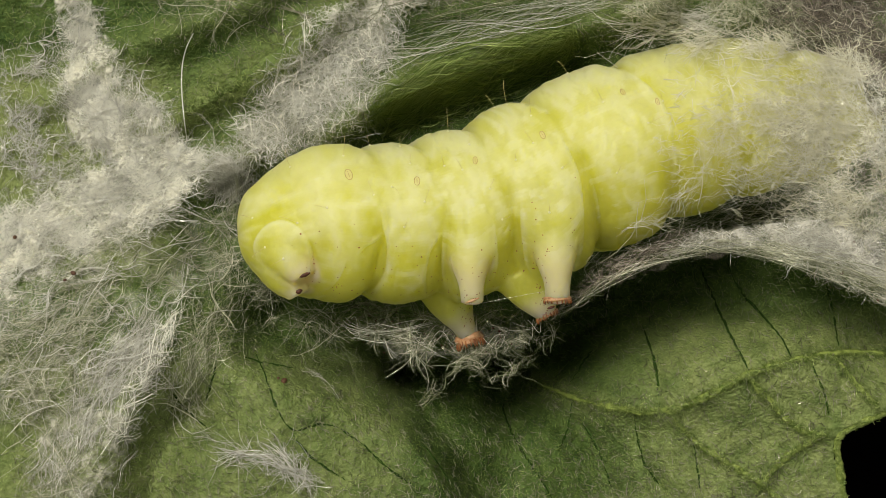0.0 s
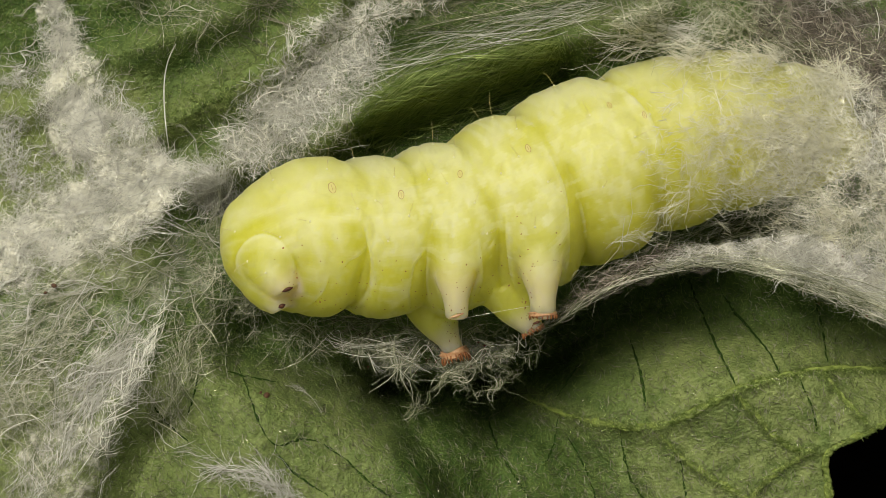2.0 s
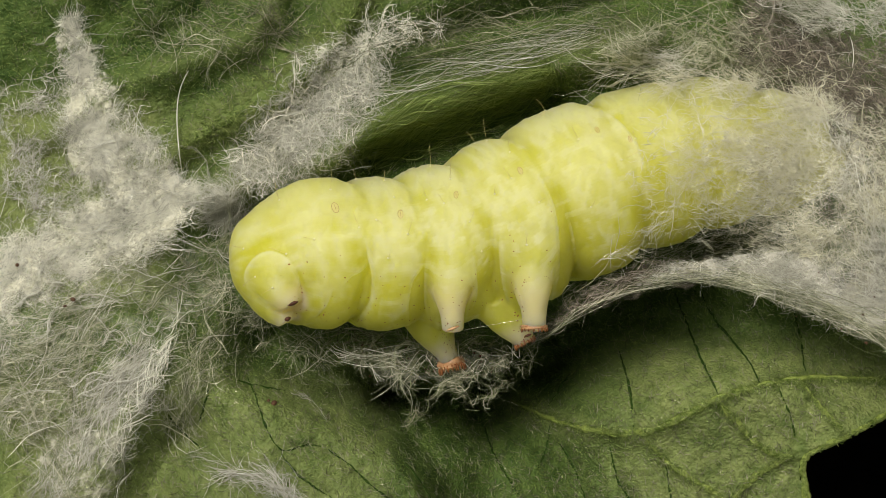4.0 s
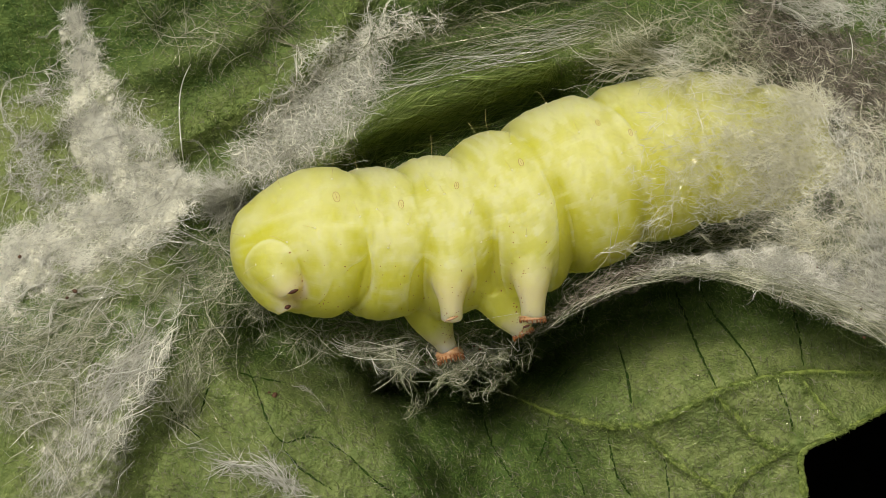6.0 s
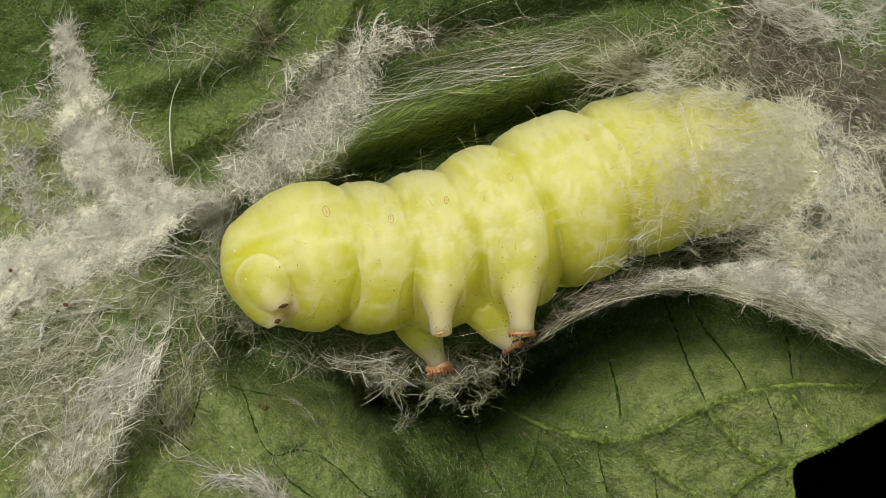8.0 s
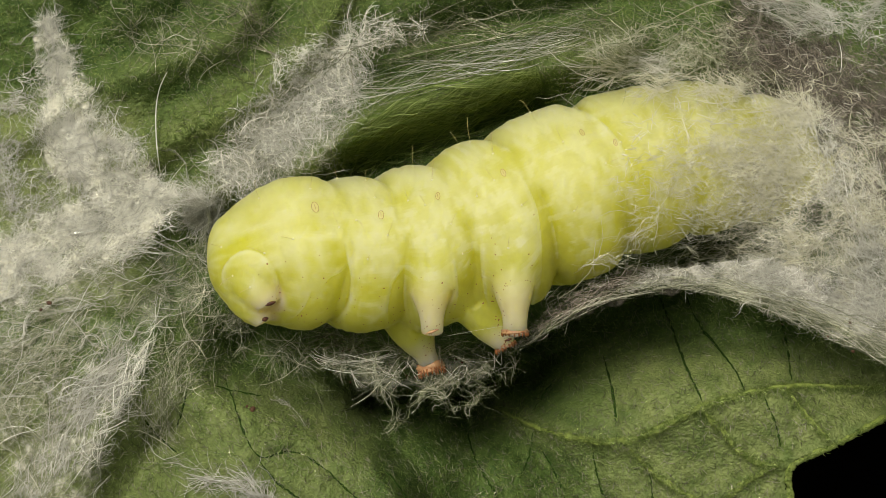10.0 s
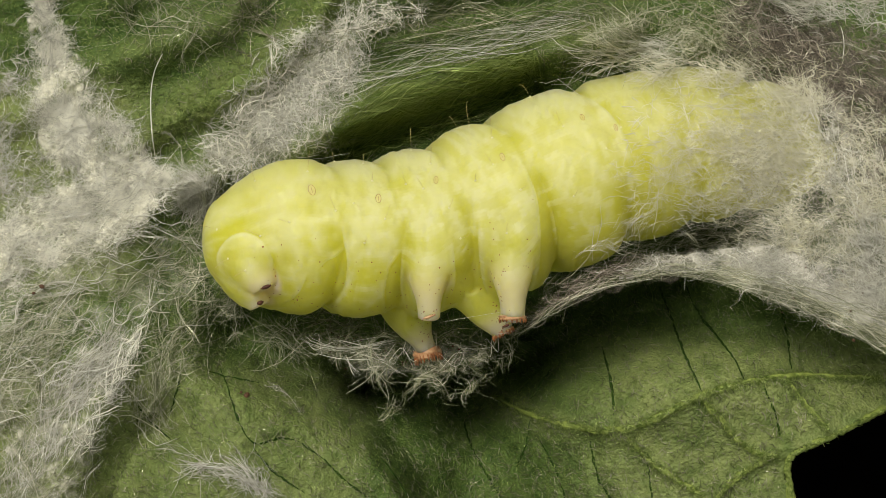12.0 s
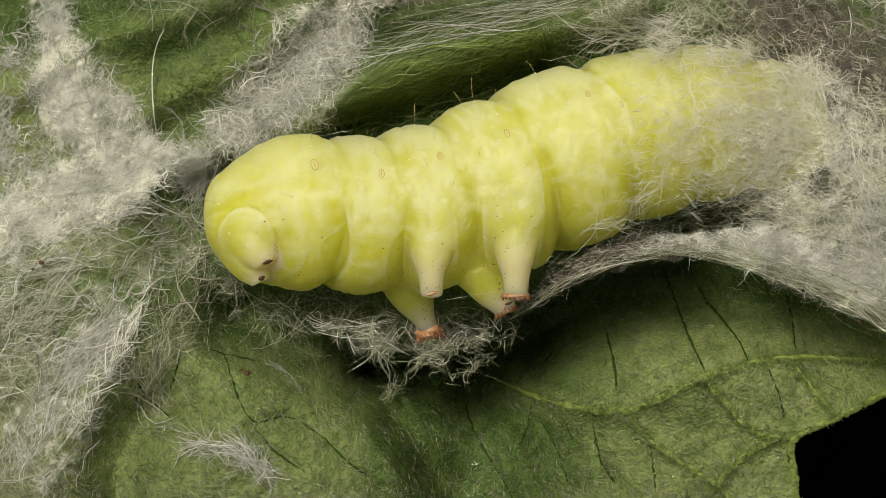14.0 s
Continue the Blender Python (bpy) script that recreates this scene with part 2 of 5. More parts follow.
VEINLETS = [
    [(830, 740), (850, 800), (890, 860), (930, 930)],
    [(1070, 610), (1082, 650), (1092, 700), (1095, 755)],
    [(1170, 510), (1190, 560), (1215, 630), (1245, 690)],
    [(1215, 505), (1240, 560), (1275, 600), (1305, 640), (1318, 672)],
    [(1380, 545), (1392, 590), (1398, 650)],
    [(1052, 765), (1058, 810), (1070, 850), (1100, 890)],
    [(960, 770), (985, 805), (1000, 845), (1015, 890)],
    [(948, 740), (945, 780), (925, 825)],
    [(985, 650), (965, 680), (945, 710)],
    [(1152, 800), (1155, 840), (1162, 890)],
    [(1350, 680), (1370, 720), (1382, 775)],
    [(410, 650), (430, 700), (445, 750), (470, 790), (530, 770), (580, 800), (630, 850), (690, 890)],
    [(345, 660), (338, 700), (325, 740)],
    [(390, 660), (430, 672), (480, 680)],
    [(470, 790), (500, 830), (560, 870)],
    [(680, 800), (710, 830), (740, 880)],
    [(270, 720), (300, 755), (330, 780)],
]
NOTCH_X, NOTCH_Y = [1388, 1392, 1405, 1480, 1568, 1700, 2000], [830, 806, 793, 762, 712, 650, 560]


def leaf_height(x, y):
    h = -68 + 13 * smooth_noise(x, y, 140, 3) + 5 * smooth_noise(x, y, 47, 4) + 2.8 * smooth_noise(x, y, 14, 5) + 1.2 * smooth_noise(x, y, 6, 16)
    d, r = away(x, y, BODY)
    h = h - 92 * np.exp(-(d / 150) ** 2)
    d, _ = away(x, y, WALL)
    h = h + 88 * np.exp(-(d / 46) ** 2)
    d, _ = away(x, y, [(650, 278), (780, 240), (950, 175)])
    h = h - 50 * np.exp(-(d / 34) ** 2)
    d, _ = away(x, y, MIDRIB)
    h = h + 34 * np.exp(-(d / 27) ** 2)
    d, _ = away(x, y, RIB_LEFT)
    h = h + 18 * np.exp(-(d / 24) ** 2)
    d, _ = away(x, y, [(330, 345), (375, 335), (400, 320)])
    h = h + 48 * np.exp(-(d / 36) ** 2)
    d, _ = away(x, y, [(250, 205), (330, 160), (420, 125), (500, 40), (540, -60)])
    h = h - 24 * np.exp(-(d / 42) ** 2)
    d, _ = away(x, y, [(160, 20), (190, 80), (260, 60), (340, 10)])
    h = h - 30 * np.exp(-(d / 40) ** 2)
    d, _ = away(x, y, [(690, 85), (850, 45), (1000, 15), (1200, -20)])
    h = h - 110 * np.exp(-(d / 52) ** 2)
    fold = 16 * smooth_noise(x, y, 55, 15) + np.interp(y, [480, 600, 700, 790, 900, 1200], [520, 575, 640, 690, 775, 950])
    low = ease((y - 520) / 120)
    left = ease((fold - x) / 80 + 0.5)
    h = h + low * (left * 52 + (1 - left) * (-95 + 103 * ease((x - 720) / 620) - 26 * ease((y - 700) / 300)))
    d, _ = away(x, y, [(820, 700), (900, 640), (1020, 590), (1200, 550), (1400, 590), (1600, 680)])
    h = h - 150 * np.exp(-(d / 72) ** 2) * ease((x - 760) / 100)
    d, _ = away(x, y, [(665, 685), (700, 692), (745, 705)])
    h = h - 150 * np.exp(-(d / (24 + 9 * smooth_noise(x, y, 20, 6))) ** 2)
    h = h - 320 * ease((x - 1250) / 150) * ease((470 - y) / 120)
    d, _ = away(x, y, [(1040, 470), (1120, 445), (1200, 420), (1310, 405)])
    h = h - 110 * np.exp(-(d / 34) ** 2)
    d, _ = away(x, y, [(840, 670), (930, 618), (1020, 572), (1100, 540), (1180, 520)])
    h = h - 225 * np.exp(-(d / 82) ** 2)
    d, _ = away(x, y, [(450, 604), (530, 648), (640, 690)])
    h = h - 235 * np.exp(-(d / 60) ** 2)
    d, _ = away(x, y, [(770, 700), (850, 740), (880, 800), (860, 880)])
    h = h - 160 * np.exp(-(d / 105) ** 2)
    h = h + (70 + 60 * ease((x - 600) / 250)) * ease((-55 - y) / 130)  # unseen roll beyond the upper fold, added to block light and hide the void
    h = h + 0.08 * np.maximum(250 - y, 0) * ease((700 - x) / 250)
    h = h + 0.3 * np.maximum(160 - y, 0) * ease((460 - x) / 220)
    d, _ = away(x, y, [(285, 575), (225, 670), (170, 780), (110, 900)])
    h = h + 20 * np.exp(-(d / 34) ** 2)
    d, _ = away(x, y, [(300, 770), (250, 830), (240, 920)])
    h = h - 90 * np.exp(-(d / 55) ** 2)
    d, _ = away(x, y, VEIN)
    h = h + 9 * np.exp(-(d / 15) ** 2) + 14 * np.exp(-(d / 70) ** 2)
    for line in SIDE_VEINS:
        d, _ = away(x, y, line)
        h = h + 7 * np.exp(-(d / 11) ** 2)
    for line in VEINLETS:
        d, _ = away(x, y, line)
        h = h - 6 * np.exp(-(d / 9) ** 2)
    return h


def leaf_inside(x, y):
    a = np.arctan2(y - 430, x - 760)
    edge = 1 + 0.05 * np.sin(5 * a + 0.6) + 0.03 * np.sin(11 * a) + 0.012 * np.sin(37 * a)
    inside = ((x - 760) / 1240) ** 2 + ((y - 430) / 830) ** 2 < edge
    xb = np.interp(y, [830, 860, 960, 1100, 1300], [1388, 1398, 1412, 1440, 1500])
    notch = np.where(y < 830, (x > 1388) & (y > np.interp(x, NOTCH_X, NOTCH_Y)), x > xb)
    return inside & ~notch


def build_leaf():
    leaf = thing("leaf", (0, 0, -180 * UNIT), "matt green leaf underside curled round the caterpillar, torn at one edge", "leaf")
    xs = np.concatenate([np.arange(-620, -60, 16), np.arange(-60, 1640, 4), np.arange(1640, 2120, 16)]).astype(float)
    ys = np.concatenate([np.arange(-520, -50, 16), np.arange(-50, 940, 4), np.arange(940, 1400, 16)]).astype(float)
    gx, gy = np.meshgrid(xs, ys, indexing="ij")
    ok = leaf_inside(gx, gy)
    idx = np.arange(gx.size).reshape(gx.shape)
    quad = np.stack([idx[:-1, :-1], idx[:-1, 1:], idx[1:, 1:], idx[1:, :-1]], -1)
    keep = ok[:-1, :-1] & ok[:-1, 1:] & ok[1:, 1:] & ok[1:, :-1]
    quad = quad[keep]
    used = np.unique(quad)
    back = np.full(gx.size, -1)
    back[used] = np.arange(len(used))
    x, y = gx.ravel()[used], gy.ravel()[used]
    z = leaf_height(x, y)
    blade = part("blade", spot(x, y, z), back[quad], M_LEAF, leaf)
    pale = np.zeros(len(x))
    for line, width, amount in [(VEIN, 26, 0.75), (MIDRIB, 40, 0.95), (RIB_LEFT, 22, 0.35), (WALL, 34, 0.55)]:
        d, _ = away(x, y, line)
        pale = np.maximum(pale, amount * np.exp(-(d / width) ** 2))
    pale *= 0.75 + 0.35 * smooth_noise(x, y, 22, 8)
    # lit stretches of the lower blade painted paler, the shaded middle left dark
    pale = np.maximum(pale, (0.68 + 0.3 * smooth_noise(x, y, 30, 81) + 0.25 * smooth_noise(x, y, 9, 82)) * (ease((x - 940) / 240) * ease((y - 560) / 80) + 0.8 * ease((700 - x) / 70) * ease((y - 620) / 60)))
    # left part of the blade painted paler, as if more brightly lit
    pale = np.maximum(pale, (0.9 + 0.3 * smooth_noise(x, y, 26, 83)) * ease((330 - x) / 120) * ease((y - 120) / 90) * ease((560 - y) / 90))
    # gap below the white silk tip painted paler to look lit
    d, _ = away(x, y, [(330, 345), (375, 335), (400, 320)])
    pale = np.maximum(pale, 0.8 * np.exp(-(d / 40) ** 2))
    for line in [VEIN] + SIDE_VEINS:
        d, _ = away(x, y, line)
        pale *= 1 - 0.15 * np.exp(-(d / 10) ** 2)
    blade.data.attributes.new("pale", "FLOAT", "POINT").data.foreach_set("value", np.clip(pale, 0, 1).astype(np.float32))
    thick = blade.modifiers.new("thickness", "SOLIDIFY")
    thick.thickness, thick.offset = 9 * UNIT, -1
    rng = np.random.RandomState(5)

    def ridge(name, line, radius, mat, sink, label=""):
        length = sum(math.hypot(b[0] - a[0], b[1] - a[1]) for a, b in zip(line, line[1:]))
        c = curve_points([p[:2] for p in line], max(8, int(length / 5)))
        c += rng.normal(0, 0.7, c.shape)
        z = leaf_height(c[:, 0], c[:, 1]) - sink + rng.normal(0, 0.5, len(c))
        w = radius * (1 + 0.4 * smooth_noise(c[:, 0], c[:, 1], 12, 9) + rng.normal(0, 0.12, len(c)))
        v, f = tubes(spot(c[:, 0], c[:, 1], z)[None], np.array([UNIT]), 6, 0.3)
        mid = np.repeat(spot(c[:, 0], c[:, 1], z), 6, axis=0)
        part(name, mid + (v - mid) * np.repeat(w, 6)[:, None] * [1, 1, 0.45], f, mat, leaf, label)

    ridge("midrib", MIDRIB, 13, M_RIB, 4.6, "broad hairy leaf rib")
    ridge("main_vein", VEIN, 6.4, M_VEIN, 0.2, "pale raised vein")
    for line in SIDE_VEINS:
        ridge("side_vein", line, 5.5, M_VEIN, -1.0, "pale raised vein")
    for line in VEINLETS:
        ridge("veinlet", line, 2.5, M_VEINLET, 0.3, "thin dark veinlet")
    rim = [(1860, 595), (1700, 650), (1568, 712), (1480, 762), (1405, 793), (1390, 812), (1398, 860), (1412, 960), (1440, 1100)]
    ridge("torn_margin", rim, 6.5, M_VEIN, 1, "pale torn leaf margin")
    # fine hairs of the leaf skin
    n = 85000
    x, y = rng.uniform(-40, 1610, n), rng.uniform(-40, 920, n)
    ok = leaf_inside(x, y) & leaf_inside(x + 8, y + 8) & leaf_inside(x - 8, y - 8)
    x, y = x[ok], y[ok]
    paths = strand_paths(rng, x, y, rng.uniform(0, 6.3, len(x)), rng.uniform(4, 10, len(x)), 2, 0.6, leaf_height, rng.uniform(0.5, 6, len(x)))
    v, f = tubes(paths, rng.uniform(0.35, 0.85, len(x)) * UNIT)
    part("leaf_hairs", v, f, M_HAIR, leaf, "short pale leaf hairs", "stuff")
    # dense short hairs along the raised veins and the torn margin
    xs, ys = [], []
    for line, spread, per in [(VEIN, 6, 3.4), (MIDRIB, 22, 4.0), (rim, 3, 1.2)] + [(q, 5, 2.2) for q in SIDE_VEINS]:
        length = sum(math.hypot(b[0] - a[0], b[1] - a[1]) for a, b in zip(line, line[1:]))
        c = curve_points([q[:2] for q in line], int(length * per))
        xs.append(c[:, 0] + rng.normal(0, spread, len(c)))
        ys.append(c[:, 1] + rng.normal(0, spread, len(c)))
    x, y = np.concatenate(xs), np.concatenate(ys)
    paths = strand_paths(rng, x, y, rng.uniform(0, 6.3, len(x)), rng.uniform(5, 12, len(x)), 3, 0.6, leaf_height, rng.uniform(2, 9, len(x)))
    v, f = tubes(paths, rng.uniform(0.35, 0.7, len(x)) * UNIT)
    part("vein_hairs", v, f, M_HAIR, leaf, "dense short hairs along the veins", "stuff")
    # longer whitish hairs, thickest on the lower half of the blade
    n = 17000
    x, y = rng.uniform(0, 1600, n), 920 - 960 * rng.rand(n) ** 1.6
    ok = leaf_inside(x, y) & leaf_inside(x + 16, y + 16) & leaf_inside(x - 16, y - 16)
    x, y = x[ok], y[ok]
    paths = strand_paths(rng, x, y, rng.normal(0.9, 0.8, len(x)), rng.uniform(7, 20, len(x)), 4, 0.5, leaf_height, rng.uniform(1, 7, len(x)))
    v, f = tubes(paths, rng.uniform(0.25, 0.62, len(x)) * UNIT)
    part("leaf_hairs", v, f, M_SILK_DIM, leaf, "fine whitish leaf hairs", "stuff")
    return leaf


def strand_paths(rng, x, y, angle, length, k, curl, surface, lift, wave=0.0):
    """Curved fibres lying on a surface: (n, k, 3) world places."""
    n = len(x)
    bend = rng.normal(0, curl, n)[:, None] * np.linspace(-1, 1, k)[None, :] + rng.normal(0, curl * 0.8, n)[:, None] * np.sin(np.linspace(0, 1, k)[None, :] * rng.uniform(3, 9, n)[:, None] + rng.uniform(0, 6, n)[:, None])
    th = angle[:, None] + bend
    step = (length / (k - 1))[:, None]
    px = np.cumsum(np.cos(th) * step, axis=1)
    py = np.cumsum(np.sin(th) * step, axis=1)
    px = px - px[:, k // 2][:, None] + x[:, None]
    py = py - py[:, k // 2][:, None] + y[:, None]
    z = surface(px, py) + lift[:, None]
    if wave:
        z = z + wave * np.sin(np.linspace(0, 1, k)[None, :] * rng.uniform(2, 6, n)[:, None] + rng.uniform(0, 6, n)[:, None])
    return spot(px, py, z)


# ---- silk ----
def scatter(rng, line, n, along, edge):
    """Random plan points about a line (x, y, half width, density), with the line's direction at each, the place along and the offset."""
    c = curve_points(line, 200)
    w = (c[:, 2] + 1) * (c[:, 3] if c.shape[1] > 3 else 1)
    p = np.cumsum(w)
    i = np.clip(np.searchsorted(p / p[-1], rng.rand(n)), 1, 198)
    t = c[i + 1, :2] - c[i - 1, :2]
    ang = np.arctan2(t[:, 1], t[:, 0])
    off = np.clip(rng.normal(0, edge, n), -1.6, 1.6)
    x = c[i, 0] - np.sin(ang) * off * c[i, 2] + rng.normal(0, 4, n)
    y = c[i, 1] + np.cos(ang) * off * c[i, 2] + rng.normal(0, 4, n)
    return x, y, ang + rng.normal(0, along, n), i, off


def following(rng, line, i, off, length, k, wobble, surface, lift, wave):
    """Fibres that follow a line's bends at their own offset from it."""
    c = curve_points(line, 200)
    reach = np.hypot(*np.diff(c[:, :2], axis=0).T).sum()
    at = np.clip(i[:, None] + np.linspace(-0.5, 0.5, k)[None, :] * (length / reach * 200)[:, None], rng.uniform(0, 14, len(i))[:, None], rng.uniform(185, 199, len(i))[:, None])
    n = np.arange(200)
    t = np.gradient(c[:, :2], axis=0)
    t /= np.hypot(t[:, 0], t[:, 1])[:, None] + 1e-9
    cx, cy, cw, tx, ty = (np.interp(at, n, q) for q in (c[:, 0], c[:, 1], c[:, 2], t[:, 0], t[:, 1]))
    o = off[:, None] * cw + wobble * np.sin(np.linspace(0, 1, k)[None, :] * rng.uniform(1, 7, len(i))[:, None] + rng.uniform(0, 6.3, len(i))[:, None]) + rng.normal(0, wobble * 0.45, len(i))[:, None] * np.linspace(-1, 1, k)[None, :]
    x, y = cx - ty * o, cy + tx * o
    z = surface(x, y) + lift[:, None] + wave * np.sin(np.linspace(0, 1, k)[None, :] * rng.uniform(2, 6, len(i))[:, None] + rng.uniform(0, 6, len(i))[:, None])
    p = spot(x, y, z)
    p[:, :, 0] += np.linspace(0, 0.02, k)[None, :] * UNIT
    return p


def drape(x, y):
    """Silk sheet that rests on the leaf and on the caterpillar."""
    d, r = away(x, y, BODY)
    over = body_axis(x) + (r + 12) * np.sqrt(np.maximum(1 - (d / (r + 30)) ** 2, 0)) * 0.98
    roof = 105 * ease((x - 1200) / 320) - 30 - 0.0011 * (y - 300) ** 2 + 10 * smooth_noise(x, y, 70, 78)
    return np.maximum(np.maximum(np.maximum(leaf_height(x, y), roof), -70 + 14 * smooth_noise(x, y, 60, 77)), np.where(d < r + 30, over, -400))


def body_axis(x):
    """Height of the caterpillar's axis, which dips into the cocoon."""
    return np.interp(x, [500, 750, 1000, 1150, 1400], [20, 8, -8, -20, -62])


def silk(name, label, line, n, length, along, mat=None, curl=0.6, lift=(0, 25), surface=None, k=6, width=0.33, edge=0.6, seed=1, wave=2.0, clump=0.55, follow=0.0, bundled=0.2):
    """A patch of silk about a line: n fibres of that length and spread of direction; follow: sway of fibres that keep to the line."""
    rng = np.random.RandomState(seed)
    x, y, ang, i, off = scatter(rng, line, int(n * 2.2), along, edge)
    dens = 0.42 + 1.3 * clump * smooth_noise(x, y, 15, seed + 20) + 1.1 * clump * smooth_noise(x, y, 48, seed + 40)
    keep = np.flatnonzero(rng.rand(len(x)) < np.clip(dens, 0.03, 1))[:n]
    x, y, ang, i, off = x[keep], y[keep], ang[keep], i[keep], off[keep]
    m = len(x)
    ln = length * rng.lognormal(0, 0.4, m)
    z = lift[0] + (lift[1] - lift[0]) * rng.rand(m) ** 1.6
    if follow:
        paths = following(rng, line, i, off, ln, k, follow, surface or leaf_height, z, wave)
    else:
        paths = strand_paths(rng, x, y, ang, ln, k, curl, surface or leaf_height, z, wave)
    # part of the fibres cling together in loose bundles
    b = int(bundled * m)
    lead = rng.randint(b, m, max(b // 4, 1))[rng.randint(0, max(b // 4, 1), b)]
    spread = rng.normal(0, 1.8, (b, 1, 3)) + rng.normal(0, 4.5, (b, 1, 3)) * np.linspace(-1, 1, k)[None, :, None]
    paths[:b] = paths[lead] + spread * UNIT * [1, 1, 0.5]
    bold = np.where(rng.rand(m) < 0.10, 1.9, 1.0)  # a few thick ones
    v, f = tubes(paths, np.clip(width * bold * rng.lognormal(0.0, 0.5, m), 0.15, 0.72) * UNIT)
    return thing_mesh(name, v, f, mat or M_SILK, label)


def thing_mesh(name, v, f, mat, label, category="silk", kind="stuff"):
    ob = new(name, mesh_of(name, v, f, mat))
    return tagged(ob, label, category, "", kind)


def silk_film(hem):
    """The thin gauze between the sheet's hem and the cocoon: a closed film one unit thick."""
    c = curve_points([q for q in hem if q[0] > 1050], 150)
    t = np.gradient(c[:, :2], axis=0)
    t /= np.hypot(t[:, 0], t[:, 1])[:, None]
    across = np.linspace(0, 1, 14)[None, :] * np.interp(c[:, 0], [1080, 1200, 1300, 1400, 1500, 1640], [2, 24, 54, 88, 110, 120])[:, None]
    across = across - 3 - 4 * smooth_noise(c[:, 0], c[:, 1], 13, 91)[:, None]
    x, y = c[:, :1] + t[:, 1:] * across, c[:, 1:2] - t[:, :1] * across
    z = drape_web(x, y) + 100 + 4 * smooth_noise(x, y, 30, 92)
    n, m = x.shape
    top = np.arange(n * m).reshape(n, m)
    low = top + n * m
    f = [np.stack([top[:-1, :-1], top[1:, :-1], top[1:, 1:], top[:-1, 1:]], -1).reshape(-1, 4), np.stack([low[:-1, :-1], low[:-1, 1:], low[1:, 1:], low[1:, :-1]], -1).reshape(-1, 4)]
    for a, b in ((top[:, 0], low[:, 0]), (low[:, -1], top[:, -1]), (low[0], top[0]), (top[-1], low[-1])):
        f.append(np.stack([a[:-1], b[:-1], b[1:], a[1:]], -1))
    v = np.concatenate([spot(x, y, z).reshape(-1, 3), spot(x, y, z - 1).reshape(-1, 3)])
    thing_mesh("silk_film", v, np.concatenate(f), M_FILM, "smooth whitish gauze of silk stretched above the leaf")


def silk_gauze(label, line, most, seed, lift=5.0, surface=None, clump=0.5, mat=None):
    """Matted bed of the finest fibres about a line (x, y, half width, density): a closed film, thin at its edges and in patches."""
    n, m = 260, 44
    c = curve_points(line, n)
    t = np.gradient(c[:, :2], axis=0)
    t /= np.hypot(t[:, 0], t[:, 1])[:, None]
    o = np.linspace(-1, 1, m)[None, :] * np.ones((n, 1))
    x, y = c[:, :1] - t[:, 1:] * o * c[:, 2:3] * 1.5, c[:, 1:2] + t[:, :1] * o * c[:, 2:3] * 1.5
    x, y = x + 7 * smooth_noise(x, y, 14, seed), y + 7 * smooth_noise(x, y, 14, seed + 1)
    patch = clump * (smooth_noise(x, y, 34, seed + 2) + 0.8 * smooth_noise(x, y, 11, seed + 3))
    ends = np.minimum(np.arange(n), n - 1 - np.arange(n))[:, None] / 16
    dense = most * np.clip(c[:, 3:4] * (1.15 - o ** 2 * 1.15) + patch - 0.12, 0, 1) * np.clip(ends, 0, 1) * np.clip((1 - np.abs(o)) * 6, 0, 1)
    z = (surface or leaf_height)(x, y) + lift + 3 * smooth_noise(x, y, 9, seed + 4) + 3 * smooth_noise(x, y, 26, seed + 5)
    top = np.arange(n * m).reshape(n, m)
    low = top + n * m
    f = [np.stack([top[:-1, :-1], top[1:, :-1], top[1:, 1:], top[:-1, 1:]], -1).reshape(-1, 4), np.stack([low[:-1, :-1], low[:-1, 1:], low[1:, 1:], low[1:, :-1]], -1).reshape(-1, 4)]
    for a, b in ((top[:, 0], low[:, 0]), (low[:, -1], top[:, -1]), (low[0], top[0]), (top[-1], low[-1])):
        f.append(np.stack([a[:-1], b[:-1], b[1:], a[1:]], -1))
    v = np.concatenate([spot(x, y, z).reshape(-1, 3), spot(x, y, z - 1).reshape(-1, 3)])
    ob = thing_mesh("silk_gauze", v, np.concatenate(f), mat or M_GAUZE, label)
    ob.data.attributes.new("dense", "FLOAT", "POINT").data.foreach_set("value", np.tile(dense.ravel(), 2).astype(np.float32))


